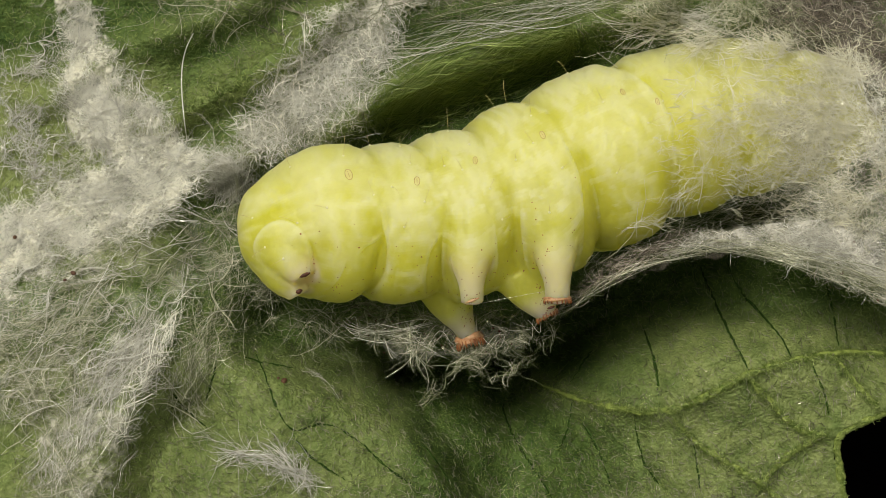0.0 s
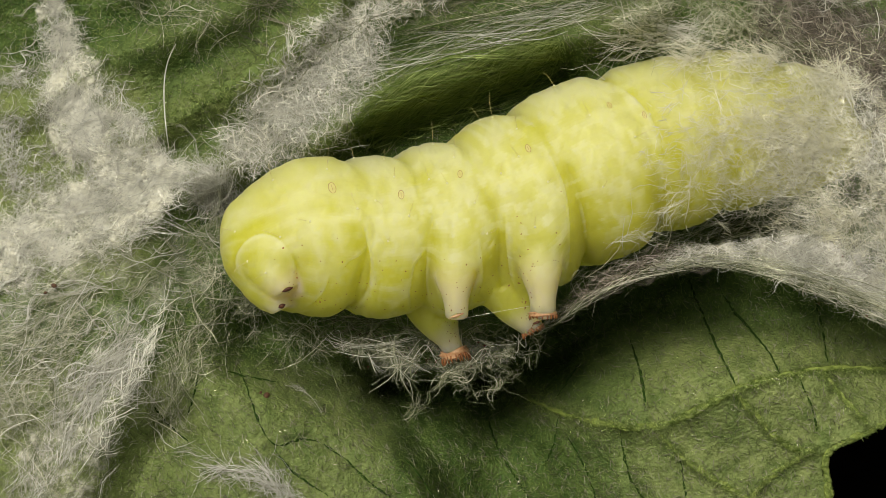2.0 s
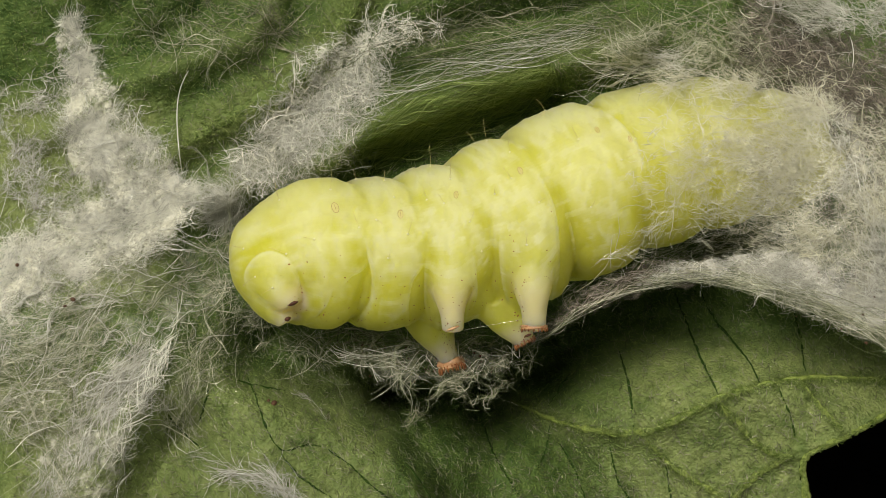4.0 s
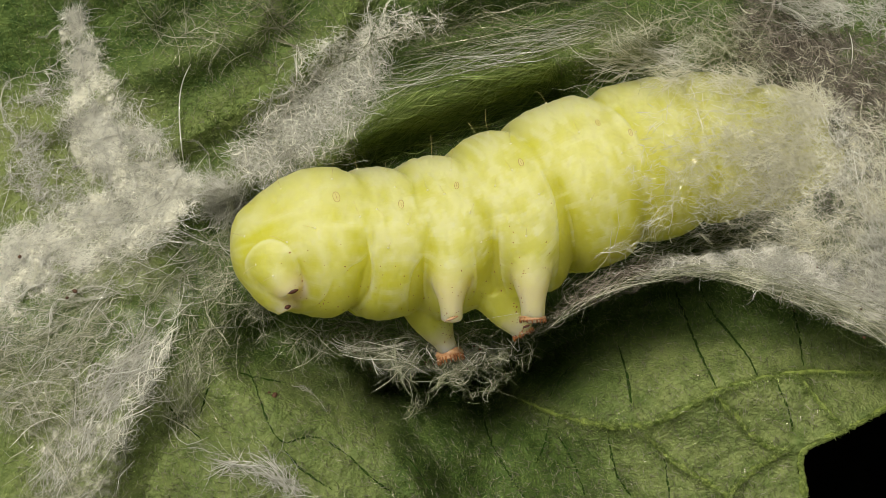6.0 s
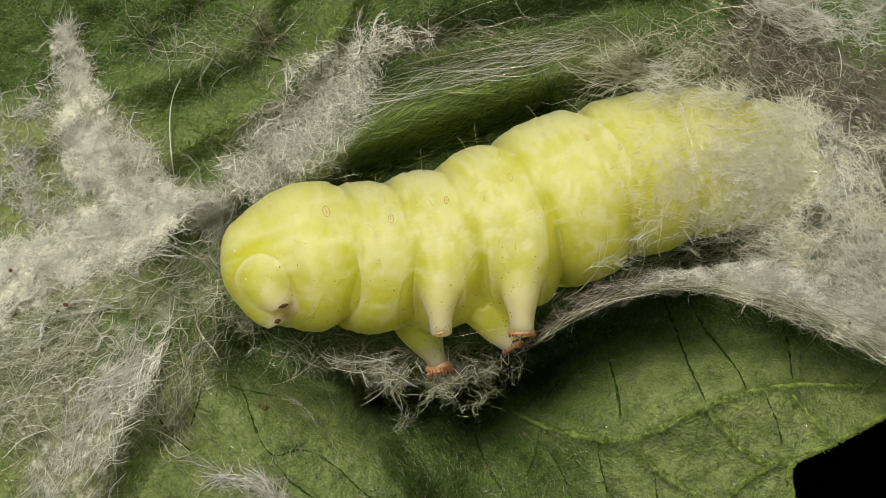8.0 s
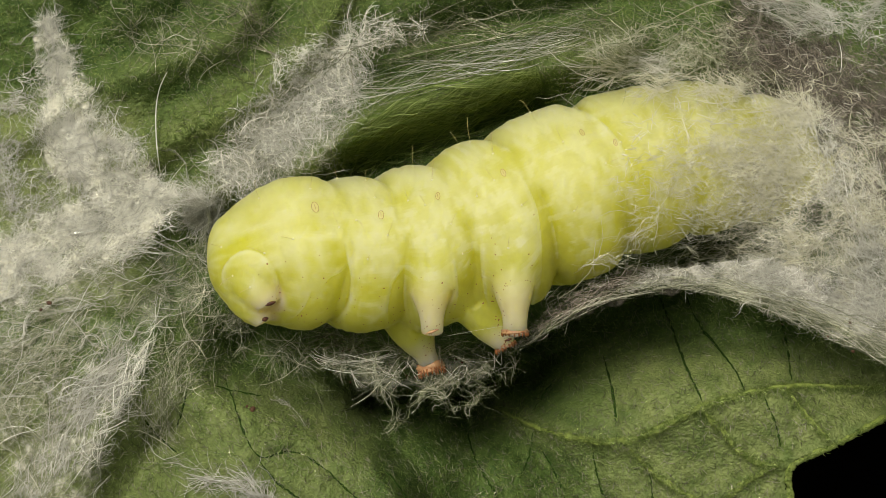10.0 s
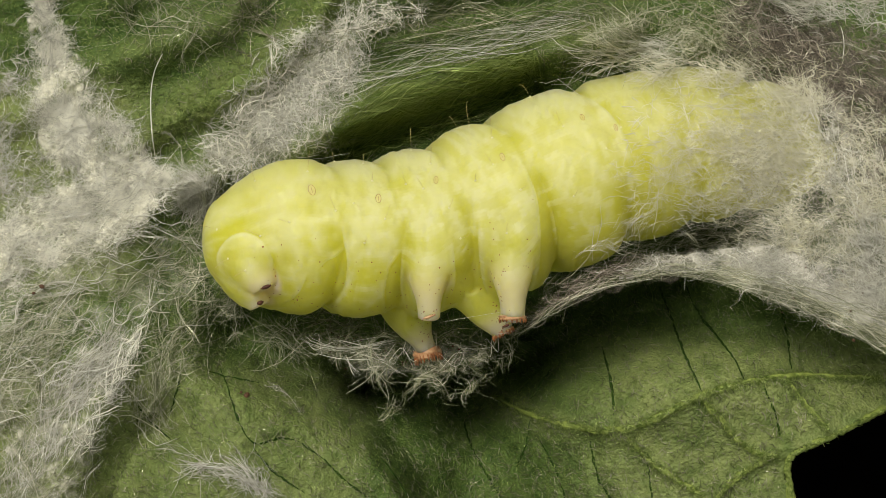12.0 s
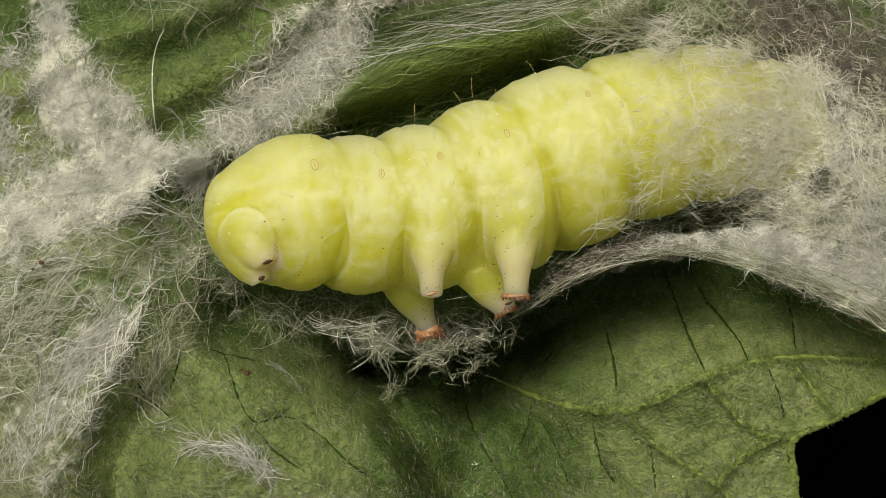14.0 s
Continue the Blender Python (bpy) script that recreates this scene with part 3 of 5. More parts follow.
def build_silk():
    upper = [(98, 22, 12, 1), (112, 85, 24, 0.6), (135, 180, 40, 1), (165, 265, 52, 1.1), (235, 318, 50, 1.2), (322, 325, 10, 1)]
    lower = [(318, 330, 14, 1.2), (250, 362, 42, 1.2), (140, 415, 56, 1.1), (0, 475, 54, 1), (-120, 535, 60, 0.8)]
    silk("silk_band", "dense white fuzzy silk band on the leaf", upper, 8280, 26, 1.4, curl=0.81, width=0.21, lift=(1, 9), wave=1.5, seed=11, clump=0.75, surface=drape_web, mat=M_SILK_WHITE, edge=0.55, bundled=0.08)
    silk("silk_fringe", "loose fibres fraying from the white silk band", upper, 804, 60, 1.2, curl=0.81, width=0.22, lift=(2, 16), seed=51, clump=0.5, surface=drape_web, edge=0.95)
    silk("silk_band", "dense white silk band spreading towards the leaf edge", lower, 9890, 30, 0.8, curl=0.74, width=0.21, lift=(1, 9), wave=1.5, seed=12, clump=0.75, surface=drape_web, mat=M_SILK_WHITE, edge=0.55, bundled=0.08)
    silk("silk_fringe", "loose fibres fraying from the spreading silk band", lower, 919, 70, 0.6, curl=0.62, width=0.22, lift=(2, 16), seed=52, clump=0.5, surface=drape_web, edge=0.95)
    silk_gauze("fluffy white bed of fine fibres inside the silk band", upper, 0.62, 201, surface=drape_web, clump=1.0)
    silk_gauze("fluffy white bed of fine fibres inside the spreading band", lower, 0.62, 211, surface=drape_web, clump=1.0)
    silk_gauze("thin greyish silk veil over the leaf", [(385, 455, 40, 0.5), (300, 490, 55, 0.7), (180, 530, 75, 0.8), (40, 600, 90, 1), (-80, 660, 100, 1)], 0.15, 221, clump=1.0)
    silk_gauze("soft bed of fine fibres inside the frayed silk band", [(285, 566, 10, 0.4), (232, 625, 30, 0.7), (190, 685, 46, 1), (150, 745, 52, 0.9), (110, 815, 54, 0.8), (70, 900, 58, 0.7)], 0.40, 231, clump=0.9)
    silk_gauze("thin matted silk between leaf rib and caterpillar", [(392, 305, 28, 0.6), (470, 255, 54, 0.9), (550, 190, 66, 1), (610, 130, 48, 1), (645, 90, 26, 0.7)], 0.24, 241, surface=drape_web, clump=0.8)
    silk("silk_web", "loose grey silk web over the leaf", [(385, 450, 42, 0.8), (300, 485, 55, 0.8), (180, 530, 70, 1), (40, 600, 85, 1.2), (-80, 660, 100, 1)], 1732, 50, 0.6, M_SILK_THIN, curl=0.6, width=0.23, lift=(4, 24), seed=13, clump=0.7)
    silk("silk_threads", "scattered bright threads over the thin silk veil", [(390, 440, 40, 0.7), (300, 490, 60, 0.8), (180, 560, 80, 1), (40, 640, 100, 1.2), (-60, 700, 100, 1)], 300, 64, 0.7, M_SILK, curl=0.55, width=0.36, lift=(8, 30), seed=72, k=8, clump=0.9)
    silk("silk_web", "tangled silk web beside the caterpillar's hind end", [(395, 395, 22), (385, 450, 36), (400, 520, 34), (440, 560, 20)], 510, 62, 1.3, M_SILK_THIN, curl=0.81, width=0.23, lift=(4, 40), seed=53, clump=0.8)
    silk("silk_band", "white silk band with frayed fibres", [(285, 566, 8, 0.4), (232, 625, 30, 0.7), (185, 685, 48, 1), (145, 745, 52, 0.9), (110, 815, 52, 0.6), (70, 900, 56, 0.45)], 1322, 42, 0.5, M_SILK, curl=0.4, width=0.26, lift=(3, 14), seed=14, clump=0.8)
    silk("silk_fringe", "long white fibres along the frayed band's edge", [(300, 545, 5, 0.6), (262, 615, 9, 1), (236, 670, 11, 1), (205, 740, 13, 1), (185, 800, 14, 0.7)], 172, 55, 0.7, M_SILK_WHITE, curl=0.5, width=0.29, lift=(10, 34), seed=61, clump=0.8)
    silk("silk_web", "sparse silk haze on the leaf", [(0, 700, 80), (90, 690, 80), (100, 850, 50), (20, 900, 70)], 504, 80, 1.0, M_SILK_THIN, curl=0.62, width=0.26, lift=(3, 14), seed=15)
    silk("silk_web", "fine matted silk web between leaf rib and caterpillar", [(392, 305, 28, 0.6), (470, 255, 54, 1), (550, 190, 70, 1), (610, 130, 50, 1), (645, 90, 26, 0.8)], 2900, 40, 1.5, M_SILK, curl=0.6, width=0.26, lift=(3, 16), wave=2.0, seed=16, surface=drape_web, clump=0.2, edge=0.58, bundled=0.08)
    silk("silk_web", "matted silk along the crest of the leaf rib", [(500, 110, 14), (560, 88, 24), (620, 60, 26), (700, 40, 24), (760, 30, 20)], 565, 34, 1.4, M_SILK_WHITE, curl=0.87, width=0.26, lift=(6, 26), seed=54, surface=drape_web, clump=0.8)
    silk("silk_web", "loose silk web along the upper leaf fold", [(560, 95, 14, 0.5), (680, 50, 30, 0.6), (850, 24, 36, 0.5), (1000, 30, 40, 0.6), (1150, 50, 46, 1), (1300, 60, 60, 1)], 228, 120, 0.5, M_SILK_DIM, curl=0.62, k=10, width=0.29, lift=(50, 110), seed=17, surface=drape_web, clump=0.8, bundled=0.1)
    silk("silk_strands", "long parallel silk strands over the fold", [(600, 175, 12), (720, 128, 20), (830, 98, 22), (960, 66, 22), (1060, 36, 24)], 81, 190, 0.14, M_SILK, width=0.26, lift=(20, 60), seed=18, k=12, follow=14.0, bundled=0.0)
    silk("silk_strands", "silk strands sweeping over the dark fold, coloured dim as if shaded", [(640, 120, 22), (800, 70, 40), (950, 40, 44), (1100, 20, 44)], 109, 170, 0.2, M_SILK_DIM, width=0.27, lift=(20, 80), seed=55, k=12, follow=20.0, bundled=0.0)
    silk("silk_tuft", "frayed silk tuft at the cocoon's mouth", [(1005, 132, 8), (1060, 115, 14), (1120, 105, 18), (1190, 100, 20)], 228, 90, 0.45, M_SILK, curl=0.50, width=0.30, lift=(60, 110), seed=33, surface=drape_web)
    silk("silk_tangle", "open tangle of pale silk over a dark hollow", [(1040, 85, 20, 0.7), (1130, 70, 36, 1), (1230, 65, 50, 1), (1330, 60, 55, 0.8)], 692, 58, 1.2, M_SILK_THIN, curl=0.7, width=0.27, lift=(60, 150), seed=56, surface=drape_web, clump=0.8)
    silk("silk_cocoon", "pale translucent silk cocoon drawn over the caterpillar", [(1290, 290, 120, 0.2), (1370, 300, 140, 1.0), (1460, 330, 140, 1.3), (1560, 380, 130, 1.2), (1640, 410, 130, 0.9)], 4742, 26, 0.8, M_SILK_VEIL, curl=0.45, width=0.22, lift=(1, 16), wave=2.0, seed=19, surface=drape, edge=0.6, clump=0.6, bundled=0.08)
    silk("silk_cocoon", "bright silk tufts on the cocoon", [(1440, 200, 20, 0.6), (1480, 300, 26, 1), (1500, 390, 40, 1.3), (1540, 450, 50, 1.2), (1600, 520, 50, 1)], 1368, 26, 0.7, M_SILK, curl=0.5, width=0.26, lift=(6, 30), seed=57, surface=drape, edge=0.6, clump=0.9)
    silk("silk_veil", "thin glinting silk veil over the caterpillar", [(1110, 305, 70, 0.12), (1180, 295, 95, 0.5), (1260, 285, 115, 1), (1340, 290, 130, 1.2), (1430, 300, 140, 1.1)], 2300, 24, 0.8, M_SILK_VEIL, curl=0.4, width=0.21, clump=0.5, lift=(1, 9), wave=1.5, seed=36, surface=drape, bundled=0.08)
    silk("silk_veil", "loose silk along the cocoon's upper edge", [(1110, 150, 10, 0.3), (1190, 140, 22, 0.8), (1270, 145, 34, 1), (1350, 155, 36, 1), (1440, 200, 50, 1)], 1203, 34, 0.9, M_SILK_VEIL, curl=0.45, width=0.26, clump=0.5, lift=(2, 16), seed=37, surface=drape)
    silk("silk_glints", "short bright silk fibres glinting on the veil", [(1090, 320, 40, 0.2), (1180, 295, 95, 0.7), (1260, 285, 115, 1), (1340, 290, 130, 1), (1440, 310, 140, 1), (1540, 340, 140, 0.8)], 2900, 17, 0.8, M_SILK_VEIL, curl=0.3, k=5, width=0.27, lift=(4, 20), seed=62, surface=drape, clump=0.6, bundled=0.08)
    silk("silk_glints", "short bright silk fibres glinting on the web", [(400, 300, 30), (480, 250, 60), (560, 180, 70), (640, 90, 40)], 504, 18, 1.5, M_SILK_WHITE, curl=0.5, k=5, width=0.34, lift=(10, 24), seed=63, surface=drape_web, clump=0.6, bundled=0.08)
    silk("silk_strands", "golden glinting strands pulled over the caterpillar's flank", [(975, 500, 6), (1030, 468, 10), (1090, 430, 18), (1150, 380, 26), (1200, 320, 28)], 117, 50, 0.6, M_SILK_VEIL, curl=0.56, width=0.32, lift=(2, 16), seed=35, surface=drape)
    silk("silk_web", "matted silk web beside the cocoon, coloured dark as if shaded", [(1300, 20, 60, 0.8), (1420, 80, 80, 1), (1530, 180, 95, 1.1), (1640, 240, 120, 1)], 3100, 30, 0.6, M_SILK_BROWN, curl=0.7, width=0.30, lift=(6, 60), seed=20, surface=drape_web, clump=0.7)
    # added layer that hides the lit leaf and darkens the hollow
    silk("silk_web", "deep silk layer added in a brown shade tone to darken the hollow beside the cocoon", [(1270, 60, 50, 0.8), (1380, 100, 90, 1), (1490, 190, 120, 1.1), (1580, 300, 120, 1), (1650, 420, 120, 1)], 5040, 34, 0.7, M_SILK_BROWN, curl=0.5, width=0.34, lift=(-45, 4), seed=66, surface=drape_web, clump=0.3, bundled=0.0)
    silk("silk_web", "pale silk web spread over the cocoon's far side", [(1330, -20, 50, 1), (1430, 0, 60, 1), (1560, 10, 70, 1)], 1185, 36, 0.6, M_SILK, curl=0.6, width=0.26, lift=(50, 110), seed=58, surface=drape_web, clump=0.7)
    hem = [(900, 610, 6, 0.15), (955, 568, 6, 0.25), (1015, 530, 7, 0.35), (1100, 493, 8, 0.6), (1200, 478, 11, 1), (1300, 488, 16, 1), (1400, 520, 22, 1), (1500, 560, 30, 1), (1640, 620, 34, 1)]
    silk("silk_sheet", "smooth grey silk sheet edge stretched above the leaf", hem, 482, 100, 0.3, M_SILK_THIN, width=0.23, lift=(96, 122), seed=21, surface=drape_web, clump=0.35, edge=0.5, k=9, follow=7.0, bundled=0.0)
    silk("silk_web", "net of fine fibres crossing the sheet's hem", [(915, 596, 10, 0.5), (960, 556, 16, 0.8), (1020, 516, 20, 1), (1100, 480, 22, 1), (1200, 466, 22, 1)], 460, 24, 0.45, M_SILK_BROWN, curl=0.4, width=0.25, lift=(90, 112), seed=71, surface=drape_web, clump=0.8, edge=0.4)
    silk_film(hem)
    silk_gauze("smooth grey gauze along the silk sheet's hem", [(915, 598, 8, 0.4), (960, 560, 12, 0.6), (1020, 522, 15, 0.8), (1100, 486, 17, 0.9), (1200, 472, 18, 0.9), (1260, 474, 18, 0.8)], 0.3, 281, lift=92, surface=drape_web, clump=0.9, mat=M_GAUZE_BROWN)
    silk_gauze("smooth felted silk bed above the leaf", [(1150, 468, 10, 0.3), (1220, 466, 16, 0.6), (1290, 470, 28, 0.9), (1380, 484, 40, 1), (1480, 508, 52, 1), (1640, 548, 66, 1)], 0.44, 251, lift=98, surface=drape_web, clump=0.6)
    silk_gauze("whitish silk bed of the cocoon over the caterpillar", [(1190, 270, 80, 0.1), (1280, 275, 100, 0.4), (1370, 300, 110, 0.9), (1470, 355, 105, 0.9), (1550, 430, 80, 0.8), (1640, 490, 70, 0.8)], 0.33, 261, lift=8, surface=drape, clump=0.7)
    silk_gauze("matted silk bed beside the cocoon, coloured brown as if shaded", [(1270, 40, 50, 0.5), (1400, 85, 75, 1), (1520, 185, 95, 1), (1640, 290, 110, 1)], 0.5, 271, lift=40, surface=drape_web, clump=0.8, mat=M_GAUZE_BROWN)
    silk("silk_felt", "matted white silk felt above the leaf", [(1060, 492, 5, 0.4), (1150, 470, 8, 0.6), (1220, 468, 12, 0.7), (1290, 470, 24, 1), (1380, 482, 36, 1), (1480, 505, 48, 1.1), (1640, 545, 64, 1)], 6128, 30, 0.8, M_SILK, curl=0.74, width=0.21, edge=0.5, lift=(88, 112), seed=34, surface=drape_web, clump=0.5, bundled=0.08)
    silk("silk_web", "dark open silk web in the gap below the cocoon", [(960, 520, 14), (1060, 475, 20), (1150, 445, 22), (1250, 425, 26), (1350, 430, 34), (1450, 460, 45)], 364, 110, 0.5, M_SILK_THIN, width=0.27, lift=(10, 80), seed=22, k=10, follow=16.0)
    silk_gauze("matted bed of fine fibres inside the silk pad", [(600, 612, 14, 0.4), (660, 630, 20, 0.9), (730, 640, 24, 1), (800, 640, 22, 0.8), (860, 625, 16, 0.5)], 0.16, 291, lift=58, surface=pad_floor, clump=1.0)
    silk("silk_pad", "whitish silk pad under the caterpillar's feet", [(580, 610, 12, 0.1), (640, 630, 18, 1), (720, 640, 22, 1.2), (800, 640, 22, 0.9), (870, 625, 18, 0.5), (915, 600, 12, 0.3)], 820, 28, 1.0, M_SILK_THIN, curl=0.99, clump=1.0, width=0.27, lift=(40, 82), seed=23, surface=pad_floor)
    silk("silk_strands", "white strands drawn along the pad", [(540, 598, 4, 0.1), (590, 610, 12, 0.4), (630, 618, 20, 1), (700, 630, 18, 1), (770, 636, 16, 1), (830, 634, 16, 0.6), (900, 606, 14, 0.5)], 44, 54, 0.3, M_SILK_WHITE, width=0.35, clump=0.9, lift=(45, 90), seed=38, surface=pad_floor, k=9, follow=14.0)
    silk("silk_tangle", "thin strands crossing the dark hollow beside the pad", [(420, 560, 22, 0.7), (480, 590, 30, 1), (560, 620, 30, 1), (650, 655, 22, 0.8), (740, 660, 14, 0.5)], 264, 80, 1.3, M_SILK_THIN, curl=0.56, width=0.26, lift=(40, 130), seed=40, surface=pad_floor, clump=0.7)
    silk("silk_tangle", "strands deep in the hollow under the caterpillar, coloured dim as if shaded", [(560, 575, 16), (680, 590, 20), (800, 605, 22), (900, 585, 18), (960, 550, 14)], 327, 70, 0.9, M_SILK_DIM, curl=0.68, width=0.26, lift=(30, 80), seed=59, surface=pad_floor, clump=0.7)
    silk("silk_wisps", "ragged hanging silk wisps below the pad", [(800, 648, 14, 1), (765, 662, 10, 1), (738, 688, 6, 1), (715, 715, 6, 0.9), (692, 744, 8, 0.8)], 72, 34, 0.4, M_SILK_THIN, curl=0.5, width=0.32, lift=(50, 95), seed=24, edge=0.6, surface=pad_floor)
    silk("silk_wisps", "curled silk wisps below the pad", [(775, 668, 7), (795, 692, 6), (815, 706, 6), (845, 712, 6)], 40, 30, 0.6, M_SILK_THIN, curl=0.9, width=0.32, lift=(50, 95), seed=25, edge=0.6, surface=pad_floor)
    silk("silk_wisps", "frayed silk wisps at the pad's end", [(840, 690, 10), (872, 664, 14), (905, 634, 12), (930, 600, 8)], 54, 40, 0.9, M_SILK_THIN, curl=0.8, width=0.32, lift=(50, 100), seed=64, surface=pad_floor)
    silk("silk_wisps", "white silk wisps lying on the leaf", [(310, 785, 8, 0.7), (360, 812, 16, 1.2), (420, 828, 16, 1.2), (470, 850, 14, 0.7), (510, 890, 14, 0.5)], 300, 60, 0.6, M_SILK, curl=0.62, width=0.32, lift=(4, 25), seed=26, clump=0.8)
    silk("silk_wisp", "single twisted white silk wisp", [(490, 680, 6), (525, 695, 4), (555, 735, 2)], 16, 40, 0.2, M_SILK, lift=(8, 25), seed=27, edge=0.5, follow=3.0)
    silk("silk_threads", "loose curled silk threads over the leaf", [(360, 20, 40), (400, 60, 50), (460, 80, 60), (500, 30, 50)], 163, 90, 1.3, M_SILK_DIM, curl=0.81, width=0.27, lift=(3, 26), seed=28, k=11, clump=0.8)
    silk("silk_threads", "thin silk threads lying over the leaf", [(200, 50, 30), (280, 30, 50), (350, 90, 36), (390, 120, 20)], 99, 90, 1.3, M_SILK_THIN, curl=0.56, width=0.23, lift=(3, 20), seed=60, k=10)
    silk("silk_haze", "sparse short silk fibres on the leaf", [(20, 130, 40), (40, 180, 50), (40, 300, 60), (50, 380, 60)], 1368, 28, 1.2, M_SILK, curl=0.81, width=0.26, lift=(2, 12), seed=29, clump=0.7)
    silk("silk_haze", "silk fibres beside the caterpillar", [(370, 540, 36), (330, 610, 45), (290, 690, 45), (310, 760, 36)], 456, 70, 0.7, M_SILK_THIN, curl=0.50, width=0.23, lift=(2, 16), seed=30, clump=0.8)
    silk("silk_fuzz", "yellowish fine silk fuzz lining the leaf fold", [(610, 275, 20), (700, 210, 40), (820, 165, 40), (960, 120, 34)], 2640, 75, 0.5, M_HAIR, width=0.22, lift=(2, 26), seed=31, k=8, follow=12.0)
    silk("silk_haze", "sparse fibres below the white silk tip", [(340, 330, 25), (390, 340, 32), (370, 390, 28)], 820, 52, 1.1, M_SILK, curl=0.74, width=0.23, lift=(3, 25), seed=32, clump=0.7)
    # one bold loose thread
    c = curve_points([(310, 113, 20), (296, 140, 24), (289, 180, 30), (291, 240, 24), (298, 292, 20)], 30)
    v, f = tubes(spot(c[:, 0], c[:, 1], leaf_height(c[:, 0], c[:, 1]) + c[:, 2])[None], np.array([1.3 * UNIT]), 5)
    thing_mesh("silk_thread", v, f, M_SILK, "single bold silk thread arched over the leaf", kind="")
    # a single thin thread spun between two feet
    c = curve_points([(792, 574, 84), (850, 563, 92), (905, 554, 100)], 20)
    v, f = tubes(spot(c[:, 0], c[:, 1], c[:, 2])[None], np.array([0.2 * UNIT]), 5)
    thing_mesh("silk_thread", v, f, M_SILK_VEIL, "single thin silk thread spun between two caterpillar feet", kind="")
    c = curve_points([(205, 170, 12), (230, 215, 18), (250, 250, 18), (262, 290, 14)], 24)
    v, f = tubes(spot(c[:, 0], c[:, 1], leaf_height(c[:, 0], c[:, 1]) + c[:, 2])[None], np.array([0.8 * UNIT]), 5)
    thing_mesh("silk_thread", v, f, M_SILK, "single thin silk thread over the leaf", kind="")


def pad_floor(x, y):
    """The leaf under the feet, without its deepest fold."""
    return np.maximum(leaf_height(x, y), -165)


def drape_web(x, y):
    """Silk sheet stretched just above the leaf's hollows."""
    return np.maximum(leaf_height(x, y), -75 + 12 * smooth_noise(x, y, 60, 77))


# ---- the caterpillar ----
# stations along the body's axis: x, y, radius
STATIONS = [
    (380, 456, 0.3), (381, 456, 14), (386, 455, 44), (402, 452, 70), (430, 445, 97), (470, 436, 120), (520, 430, 134), (565, 431, 135), (640, 434, 138), (740, 422, 142),
    (800, 407, 147), (860, 389, 155), (930, 358, 157), (990, 331, 156), (1060, 303, 151), (1124, 284, 146), (1200, 266, 140), (1262, 260, 131), (1330, 262, 118),
    (1400, 266, 92), (1446, 268, 56), (1462, 268, 24), (1468, 256, 0.3),
]
CREASES = [590, 690, 797, 925, 1060, 1190, 1310]
# prolegs: name, points (x, y, z, radius), size of the foot
LEGS = [
    ("anal_proleg", [(452, 436, 50, 40), (456, 462, 74, 46), (467, 487, 86, 42), (481, 508, 96, 30), (488, 523, 98, 22)], 1.0),
    ("anal_proleg", [(446, 488, 34, 46), (460, 522, 54, 38), (475, 542, 64, 24), (480, 552, 64, 18)], 1.0),
    ("proleg", [(772, 436, 92, 40), (770, 478, 110, 39), (771, 508, 115, 34), (772, 540, 112, 21), (773, 568, 102, 19)], 1.05),
    ("proleg", [(722, 522, -30, 54), (742, 572, -62, 38), (758, 602, -84, 21), (768, 622, -96, 17), (771, 634, -100, 20)], 1.2),
    ("proleg", [(916, 420, 90, 40), (915, 462, 106, 40), (915, 500, 112, 36), (917, 536, 108, 22), (917, 568, 96, 21)], 1.1),
    ("proleg", [(858, 515, 10, 56), (880, 556, 8, 40), (894, 580, 4, 24), (900, 592, 2, 18)], 1.1),
]


